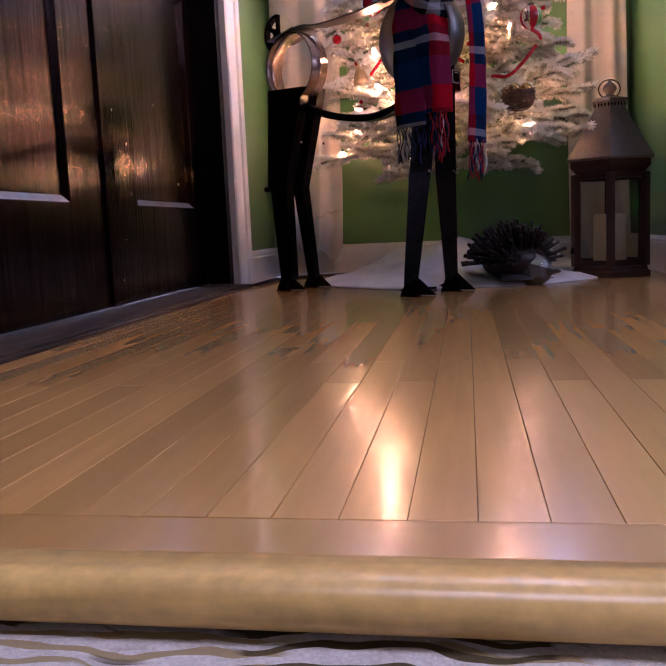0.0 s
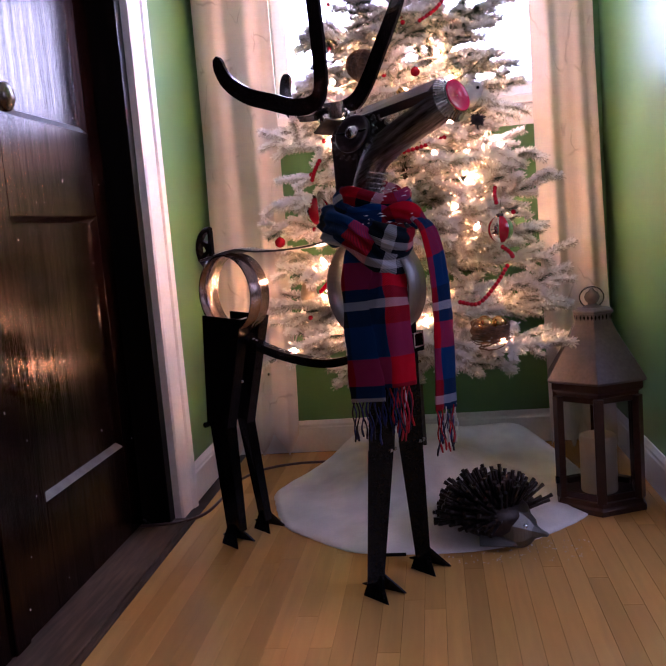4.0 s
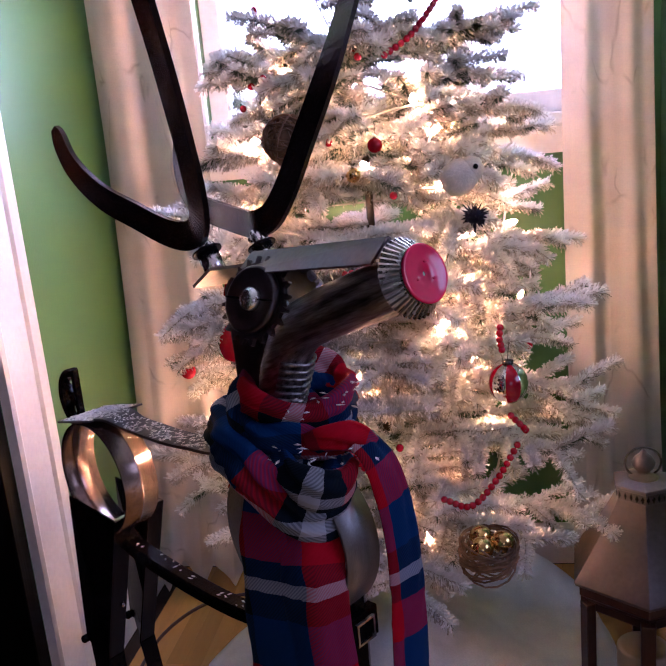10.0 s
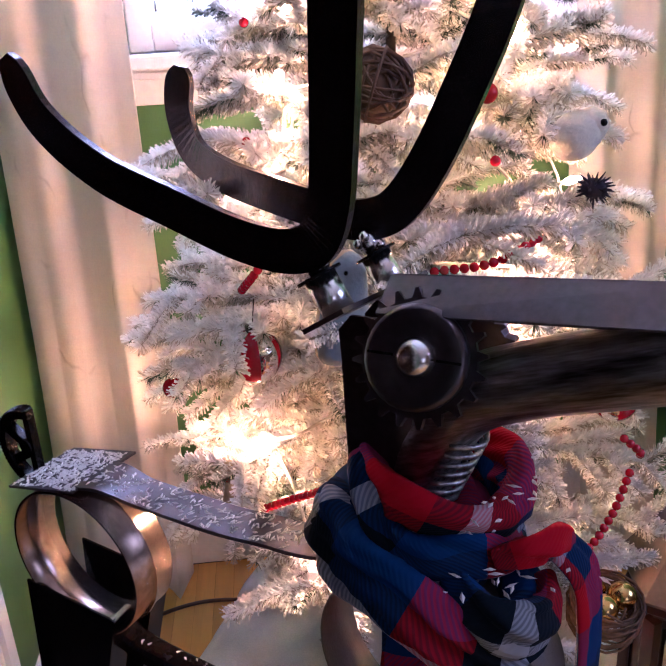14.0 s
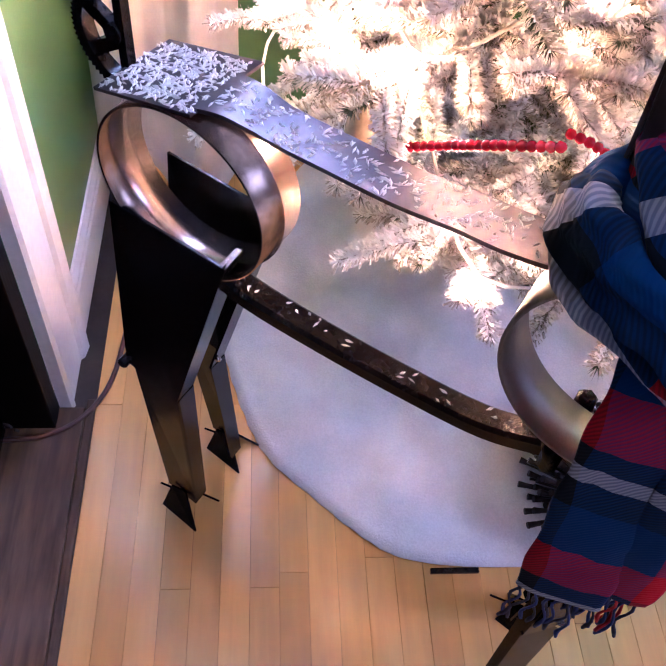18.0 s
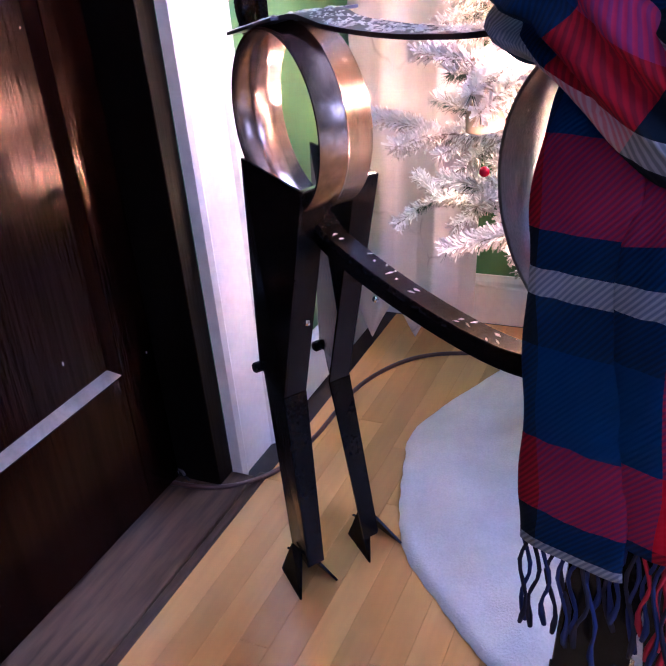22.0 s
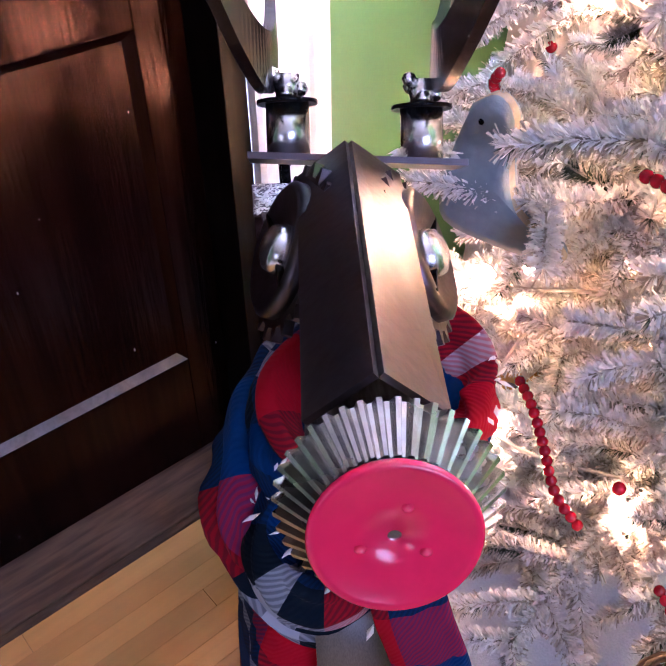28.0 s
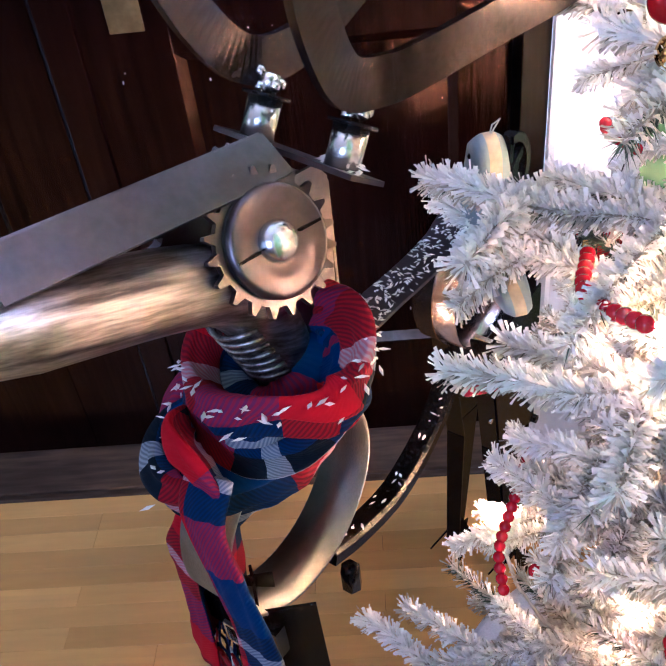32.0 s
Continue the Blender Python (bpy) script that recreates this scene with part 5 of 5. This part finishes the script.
for i in range(90):
    d = Vector((rq.gauss(0, 1), rq.gauss(0, 1), rq.gauss(0, 1))).normalized()
    b.tube([d * 0.008, d * rq.uniform(0.014, 0.024)], lambda i: (0.0022, 0.0006)[i], 1, 4)
o = put("tufted_ornament", b, [yarn_dark, yarn_dark])
o.matrix_world = pose(0.262, 2.250, 0.960, 0, 0, 8)
tagged(o, "small black tufted shape half hidden by needles", "ornament", "ornaments on the tree")
b = Build()
b.lathe([(0.008, 0.040), (0.012, 0.030), (0.006, 0.022), (0.020, -0.020), (0.022, -0.034), (0.0001, -0.034)], Matrix.Identity(4), 0, 14)
for k in range(3):
    b.ball((0.012 * math.cos(k * 2.1), -0.012, 0.012 + 0.006 * k), 0.0045, 1, 8)
o = put("straw_ornament", b, [straw, red_gloss])
o.matrix_world = pose(-0.172, 2.275, 0.607, 5, -6, 0)
tagged(o, "pale straw bundle ornament with red berries", "ornament", "ornaments on the tree")


def garland(pts, r=0.0056):
    g = group_of("bead_garland", "string of round shiny red beads draped on branches", "garland", "red bead garlands", pts[0])
    line = curve(pts, 24)
    b = Build()
    last = None
    total = 0
    me = BEAD[0]
    for p in line:
        if last is None or (p - last).length >= r * 1.5:
            o = new("bead", me)
            o.location = p - Vector(pts[0])
            o.parent = g
            o.scale = (r / 0.0042,) * 3
            last = p
            total += 1
    b.tube([p - Vector(pts[0]) for p in line], 0.0006, 0, 4)
    put("thread", b, red_gloss, g)
    return g


bb = Build()
bb.ball((0, 0, 0), 0.0042, 0, 10)
BEAD = [bb.mesh("bead", [red_gloss])]
garland([(0.195, 2.165, 0.548), (0.235, 2.150, 0.544), (0.275, 2.165, 0.580), (0.310, 2.195, 0.625)])
garland([(-0.134, 2.240, 0.590), (-0.10, 2.205, 0.622), (-0.06, 2.160, 0.660), (-0.024, 2.124, 0.689)])
garland([(0.005, 2.185, 0.655), (0.030, 2.172, 0.650), (0.060, 2.156, 0.630), (0.09, 2.140, 0.605), (0.12, 2.140, 0.585)])
garland([(0.07, 2.195, 0.895), (0.13, 2.180, 0.905), (0.19, 2.200, 0.925)])
garland([(0.145, 2.270, 1.200), (0.185, 2.275, 1.225), (0.225, 2.30, 1.275), (0.24, 2.33, 1.315)])
garland([(0.29, 2.205, 0.80), (0.288, 2.200, 0.785), (0.292, 2.205, 0.762)])
garland([(-0.14, 2.29, 0.86), (-0.125, 2.26, 0.885), (-0.11, 2.25, 0.905)])
garland([(0.30, 2.20, 0.665), (0.315, 2.19, 0.652), (0.322, 2.20, 0.640)])
rb = random.Random(77)
for i in range(16):
    p = on_tree(rb.uniform(190, 350), rb.uniform(0.45, 1.35), 0.86)
    o = new("berry", BEAD[0])
    o.location, o.scale = p, (1.5,) * 3
    tagged(o, "single glossy red berry among the needles", "berry", "red berries")

# ---- snow felt round the tree's foot ----
b = Build()
edge = [(-0.330, 2.400), (-0.300, 2.300), (-0.262, 2.220), (-0.193, 2.150), (-0.127, 2.090), (-0.068, 2.055), (0.040, 2.040), (0.185, 2.045), (0.300, 2.085), (0.400, 2.165), (0.478, 2.262), (0.520, 2.45), (0.50, 2.70), (0.42, 2.90), (0.1, 2.925), (-0.16, 2.92), (-0.262, 2.73), (-0.345, 2.52)]
ctr = Vector((0.09, 2.53, 0))
rim = curve([(*e, 0) for e in edge] + [(*edge[0], 0)], 8)[:-1]
n, rings = len(rim), 26
vs = []
for j in range(rings + 1):
    s = j / rings
    for i, e in enumerate(rim):
        p = ctr + (e - ctr) * (1 - s) if j < rings else ctr
        dist = (p - ctr).length
        wave = noise.noise(Vector((p.x * 7, p.y * 7, 3))) * 0.014 + 0.008 * max(0, math.sin(p.x * 16 + p.y * 9 + 2.5 * noise.noise(Vector((p.x * 5, p.y * 5, 1))))) ** 4 + noise.noise(Vector((p.x * 19, p.y * 19, 9))) * 0.007
        back = max(0, (p.y - 2.55) / 0.35)
        h = 0.004 + 0.010 * min(1, s * 8) + (wave + 0.006) * min(1, s * 5) + 0.10 * math.exp(-(dist / 0.17) ** 2) + 0.085 * back ** 1.5 * min(1, s * 6)
        vs.append((p.x + (0.0012 * math.sin(i * 1.7) if j == 0 else 0), p.y, max(0.003, h)))
vs += [(v[0], v[1], 0.0008) for v in vs[:n]]
fs = [(j * n + i, j * n + (i + 1) % n, (j + 1) * n + (i + 1) % n, (j + 1) * n + i) for j in range(rings) for i in range(n)]
o0 = (rings + 1) * n
fs += [(i, o0 + i, o0 + (i + 1) % n, (i + 1) % n) for i in range(n)]
b.add(vs, fs, 0, True)
tagged(put("tree_skirt", b, felt), "white felted snow blanket spread under the tree", "tree skirt")

# ---- lantern ----
LC = Vector((0.520, 2.345, 0))
lan = group_of("lantern", "large hexagonal lantern with weathered metal roof and wooden frame", "lantern", "", LC)


def hexring(r, z, rot=-98):
    return [Vector((r * math.cos(radians(rot + 60 * i)), r * math.sin(radians(rot + 60 * i)), z)) for i in range(6)]


def hexstack(levels):
    b = Build()
    vs = [p for r, z in levels for p in hexring(r, z)]
    n = len(levels)
    b.add(vs, [(i * 6 + q, i * 6 + (q + 1) % 6, (i + 1) * 6 + (q + 1) % 6, (i + 1) * 6 + q) for i in range(n - 1) for q in range(6)] + [[5, 4, 3, 2, 1, 0], [(n - 1) * 6 + q for q in range(6)]])
    return b


put("base", hexstack([(0.122, 0.001), (0.122, 0.014), (0.115, 0.020), (0.112, 0.030)]), lantern_wood, lan, "", 0.0015)
put("top_frame", hexstack([(0.104, 0.286), (0.112, 0.296), (0.122, 0.304), (0.122, 0.323)]), lantern_wood, lan, "", 0.0015)
put("roof", hexstack([(0.129, 0.322), (0.132, 0.328), (0.128, 0.335), (0.098, 0.380), (0.067, 0.428), (0.050, 0.460), (0.048, 0.466)]), lantern_metal, lan, "weathered grey metal roof", 0.001)
b = hexstack([(0.048, 0.466), (0.049, 0.483)])
for i in range(6):
    p, q = hexring(0.0495, 0.4745)[i], hexring(0.0495, 0.4745)[(i + 1) % 6]
    for k in range(5):
        c = p.lerp(q, (k + 0.5) / 5)
        nrm = Vector((c.x, c.y, 0)).normalized()
        b.add([c + nrm * 0.0004 + v for v in (Vector((0, 0, 0.007)), nrm.cross(UP) * 0.0028, Vector((0, 0, -0.007)), nrm.cross(UP) * -0.0028)], [(0, 1, 2, 3)], 1)
put("vent_band", b, [lantern_metal, black_steel], lan)
put("cap", hexstack([(0.050, 0.483), (0.054, 0.486), (0.053, 0.491), (0.030, 0.496)]), lantern_metal, lan, "", 0.001)
b = Build()
b.lathe([(0.026, 0.494), (0.022, 0.499), (0.011, 0.503), (0.010, 0.506), (0.017, 0.514), (0.019, 0.522), (0.014, 0.532), (0.006, 0.538), (0.004, 0.543), (0.0001, 0.546)], Matrix.Identity(4), 0, 20)
put("finial", b, lantern_metal, lan)
b = Build()
b.tube([Vector((0.029 * math.cos(a), 0.012 * math.sin(a) * 0 + 0.004, 0.520 + 0.026 * math.sin(a))) for a in [2 * math.pi * i / 28 for i in range(28)]], 0.0018, 0, 6, True)
put("ring", b, knob_metal, lan)
for i in range(6):
    a = hexring(0.108, 0)[i]
    nrm = a.normalized()
    m = axes(Vector((a.x, a.y, 0)), nrm.cross(UP), nrm, UP)
    b = Build()
    b.box((-0.0115, -0.010, 0.030), (0.0115, 0.007, 0.286), 0, m)
    put("post", b, lantern_wood, lan, "", 0.0015)
    p, q = hexring(0.100, 0.03)[i], hexring(0.100, 0.03)[(i + 1) % 6]
    b = Build()
    d = (p + q).normalized() * 0.0012
    b.add([p - d, q - d, q - d + UP * 0.256, p - d + UP * 0.256, p + d, q + d, q + d + UP * 0.256, p + d + UP * 0.256], [(0, 1, 2, 3), (7, 6, 5, 4), (0, 4, 5, 1), (3, 2, 6, 7), (1, 5, 6, 2), (0, 3, 7, 4)])
    o = put("pane", b, glass, lan, "clear glass pane")
    o.visible_shadow = False
    for z0, z1 in ((0.030, 0.046), (0.272, 0.286)):
        b = Build()
        e = (q - p)
        dd = (p + q).normalized() * 0.006
        P = [p + e * 0.10, p + e * 0.90]
        b.add([P[0] - dd + UP * (z0 - 0.03), P[1] - dd + UP * (z0 - 0.03), P[1] - dd + UP * (z1 - 0.03), P[0] - dd + UP * (z1 - 0.03), P[0] + dd + UP * (z0 - 0.03), P[1] + dd + UP * (z0 - 0.03), P[1] + dd + UP * (z1 - 0.03), P[0] + dd + UP * (z1 - 0.03)], [(0, 1, 2, 3), (7, 6, 5, 4), (0, 4, 5, 1), (3, 2, 6, 7), (1, 5, 6, 2), (0, 3, 7, 4)])
        put("rail", b, lantern_wood, lan, "", 0.001)
b = Build()
p = hexring(0.108, 0.105)[0]
b.box((-0.006, -0.006, -0.008), (0.006, 0.006, 0.008), 0, Matrix.Translation(hexring(0.108, 0.07)[5] * 1.07))
put("latch", b, black_steel, lan, "small black door latch")
b = Build()
b.lathe([(0.044, 0.031), (0.045, 0.034), (0.045, 0.172), (0.042, 0.175), (0.034, 0.172), (0.010, 0.157), (0.0001, 0.157)], Matrix.Identity(4), 0, 28)
b.tube([(0, 0, 0.157), (0.001, 0, 0.168)], 0.001, 1, 6)
o = put("pillar_candle", b, [wax, black_steel])
o.location = LC
tagged(o, "thick ivory pillar candle standing in the lantern", "candle")

# ---- hedgehog sculpture, one mesh ----
b = Build()
HCN = Vector((0.240, 2.120, 0.060))
hd = Vector((0.80, -0.60, 0)).normalized()
hs = Vector((0.60, 0.80, 0)).normalized()
b.lathe([(0.084 * math.sin(math.pi * i / 10) + 1e-6, -0.050 * math.cos(math.pi * i / 10)) for i in range(11)], axes(HCN, hd, hs, UP), 0, 24)
rh = random.Random(5)
for j in range(10):
    el = radians(2 + 9.6 * j)
    cnt = max(4, int(38 * math.cos(el)))
    for i in range(cnt):
        a = 2 * math.pi * (i + 0.5 * (j % 2)) / cnt
        if math.cos(a) > 0.75 and el < 0.6:
            continue
        d = (hd * math.cos(a) + hs * math.sin(a)) * math.cos(el) + UP * math.sin(el) - hd * 0.35
        d = (d + Vector((rh.uniform(-0.1, 0.1), rh.uniform(-0.1, 0.1), rh.uniform(-0.1, 0.1)))).normalized()
        o_ = HCN + (hd * math.cos(a) * 0.075 + hs * math.sin(a) * 0.075) * math.cos(el) + UP * 0.044 * math.sin(el)
        ln = rh.uniform(0.046, 0.072)
        b.tube([o_, o_ + d * ln * 0.8, o_ + d * ln], lambda i: (0.0036, 0.0038, 0.0050)[i], 0, 7)
face = axes(HCN + hd * 0.062 - UP * 0.022, hs, UP, hd)
b.lathe([(0.050, -0.008), (0.044, 0.014), (0.030, 0.034), (0.016, 0.044), (0.008, 0.060), (0.005, 0.075), (0.0001, 0.078)], face, 1, 7, False)
for sg in (-1, 1):
    b.lathe([(0.009, 0), (0.009, 0.004), (0.004, 0.007)], axes(face @ Vector((0.017 * sg, 0.014, 0.030)), hs, UP, hd), 2, 10)
    b.plate([HCN + hd * 0.045 + hs * sg * 0.015 - UP * 0.030, HCN + hd * 0.090 + hs * sg * 0.048 - UP * 0.044, HCN + hd * 0.02 + hs * sg * 0.092 - UP * 0.043, HCN + hd * 0.0 + hs * sg * 0.06 - UP * 0.018], 0.002, 1)
hog = put("hedgehog_statue", b, [tube_rust, hoop_steel, zinc])
tagged(hog, "small scrap metal hedgehog statue with dark stubby spikes on the floor", "statue")

# ---- floor cord and small clutter ----
b = Build()
b.tube(curve([(-0.668, 2.244, 0.014), (-0.60, 2.252, 0.014), (-0.55, 2.285, 0.009), (-0.515, 2.350, 0.004), (-0.500, 2.45, 0.004), (-0.490, 2.62, 0.004), (-0.430, 2.74, 0.004), (-0.33, 2.79, 0.004), (-0.22, 2.78, 0.010), (-0.10, 2.70, 0.05)], 8), 0.0042, 0, 8)
tagged(put("power_cord", b, cord_brown), "dark brown power cord lying on the floor", "cord")
b = Build()
rl = random.Random(3)
for i in range(70):
    p = Vector((-0.662 + rl.gauss(0, 0.018), 2.282 + rl.gauss(0, 0.012), 0.011 + abs(rl.gauss(0, 0.006))))
    d = Vector((rl.uniform(-1, 1), rl.uniform(-1, 1), rl.uniform(0, 0.7))) * 0.012
    b.tube([p, p + d * 0.5 + UP * 0.002, p + d], 0.0022, 0, 5)
tagged(put("draught_strip_tuft", b, lint), "grey fuzzy tuft of draught strip at the threshold", "draught strip")
b = Build()
b.box((-0.02, 0, 0.001), (0.05, 0.008, 0.007), 0, Matrix.Translation((-0.012, 2.030, 0)))
tagged(put("metal_offcut", b, black_steel, None, "", 0.001), "short dark metal strip lying on the floor", "metal strip")

# ---- fallen flock ----


def flakes(name, count, place, seed, label, size=0.004):
    r = random.Random(seed)
    b = Build()
    for _ in range(count):
        p, nrm = place(r)
        a = r.uniform(0, 6.28)
        x = Vector((math.cos(a), math.sin(a), 0))
        y = Vector((-math.sin(a), math.cos(a), 0))
        ln, wd = size * r.uniform(0.5, 1.6), size * r.uniform(0.25, 0.5)
        h = size * r.uniform(0.2, 0.5)
        b.add([p - x * ln, p - y * wd, p + x * ln, p + y * wd, p + UP * h], [(0, 1, 4), (1, 2, 4), (2, 3, 4), (3, 0, 4)])
    o = put(name, b, flock)
    return tagged(o, label, "fake snow", kind="stuff")


PLATE_SPOT = lambda a, c: HC + D * a + S * c + UP * (PLATE_Z(a) + 0.0034)
flakes("flock_flakes", 520, lambda r: (PLATE_SPOT(r.uniform(-0.076, 0.020), r.uniform(-0.035, 0.048)), UP), 1, "white flock flakes fallen on the top plate")


def on_strap(r):
    i = r.randrange(4, len(strap) - 1)
    return strap[i].lerp(strap[i + 1], r.random()) + S * r.uniform(-0.021, 0.021) + UP * 0.0026, UP


flakes("flock_flakes", 340, on_strap, 2, "white flock flakes fallen on the back strap", 0.0036)
WRAP = [(p, (p - Vector((0.034, 1.968, p.z))).normalized()) for p in loop((0.034, 1.968, 0.788), 0.056, 0.065, 0.014, -150, 150)]


def on_wrap(r):
    i = int(len(WRAP) * min(0.99, max(0, r.gauss(0.72, 0.22))))
    p, out = WRAP[i]
    k = r.random()
    return p + out * (0.012 + 0.012 * k) + UP * (0.032 - 0.026 * k * k), UP


flakes("flock_flakes", 70, on_wrap, 8, "white flock flakes fallen on the scarf", 0.0046)
flakes("flock_flakes", 20, lambda r: (Vector((0.045 + r.gauss(0, 0.025), 1.872 + r.gauss(0, 0.010), 0.744 + r.gauss(0, 0.012))), UP), 12, "white flock flakes caught in the scarf's knot", 0.0046)
flakes("flock_flakes", 22, lambda r: (belly[r.randrange(8, len(belly) - 2)] + S * r.uniform(-0.009, 0.009) + UP * 0.0085, UP), 3, "few white flock flakes on the belly bar", 0.004)
flakes("flock_flakes", 30, lambda r: (hp(r.uniform(-0.008, 0.008), 0.042 + r.uniform(-0.02, 0.022), 0.001), UP), 4, "white flock flakes on the head plate", 0.005)
flakes("flock_flakes", 130, lambda r: (Vector((r.uniform(0.10, 0.45), r.uniform(1.98, 2.1), 0.0006)), UP), 5, "loose white flock crumbs on the floor", 0.0022)

rs = random.Random(31)
b = Build()
for _ in range(26):
    y, z, r0 = rs.uniform(1.60, 2.25), rs.uniform(0.05, 1.05), rs.uniform(0.0005, 0.0016)
    a = -0.6548 if y < 1.775 or y > 2.187 or z < 0.243 or 0.812 < z < 1.008 else -0.6673
    b.box((a, y, z), (a + 0.0006, y + r0, z + r0 * rs.uniform(1, 4)))
tagged(put("paint_specks", b, trim_white), "tiny white paint specks and nicks on the dark door", "specks", kind="stuff")

# ---- floor boards ----
rf = random.Random(9)
BW = 0.0408
shared = {}


def board_mesh(length):
    if length not in shared:
        c, w, h = 0.0003, (BW - 0.0004) / 2, length / 2
        b = Build()
        low = [(-w, -h, -0.016), (w, -h, -0.016), (w, h, -0.016), (-w, h, -0.016)]
        top = [(-w, -h, -c), (w, -h, -c), (w, h, -c), (-w, h, -c)]
        cap = [(-w + c, -h + c, 0), (w - c, -h + c, 0), (w - c, h - c, 0), (-w + c, h - c, 0)]
        b.add(low + top + cap, [(i, (i + 1) % 4, (i + 1) % 4 + 4, i + 4) for i in range(4)] + [(i + 4, (i + 1) % 4 + 4, (i + 1) % 4 + 8, i + 8) for i in range(4)] + [(8, 9, 10, 11)])
        shared[length] = b.mesh("floor_board", [plank])
    return shared[length]


LENS = [0.42, 0.56, 0.70, 0.86, 1.04, 1.24]
x = -0.531 + BW / 2
rest = Build()
while x < 2.08:
    y = 0.356
    end = BY - 0.015 if x < 0.69 else CY - 0.002
    first = True
    while y < end - 0.01:
        ln = rf.choice(LENS)
        if first:
            ln = rf.choice(LENS[:4])
            first = False
        if y + ln > end - 0.2:
            ln = round(end - y - 0.001, 3)
        if x < 1.0:
            o = new("floor_board", board_mesh(ln))
            o.location = (x, y + ln / 2, 0)
            o.parent = floor
        else:
            w = (BW - 0.0007) / 2
            rest.box((x - w, y + 0.0005, -0.016), (x + w, y + ln - 0.0005, 0))
        y += ln + 0.0006
    x += BW
tagged(put("floor_boards", rest, plank, floor), "varnished boards farther off", "", kind="stuff")
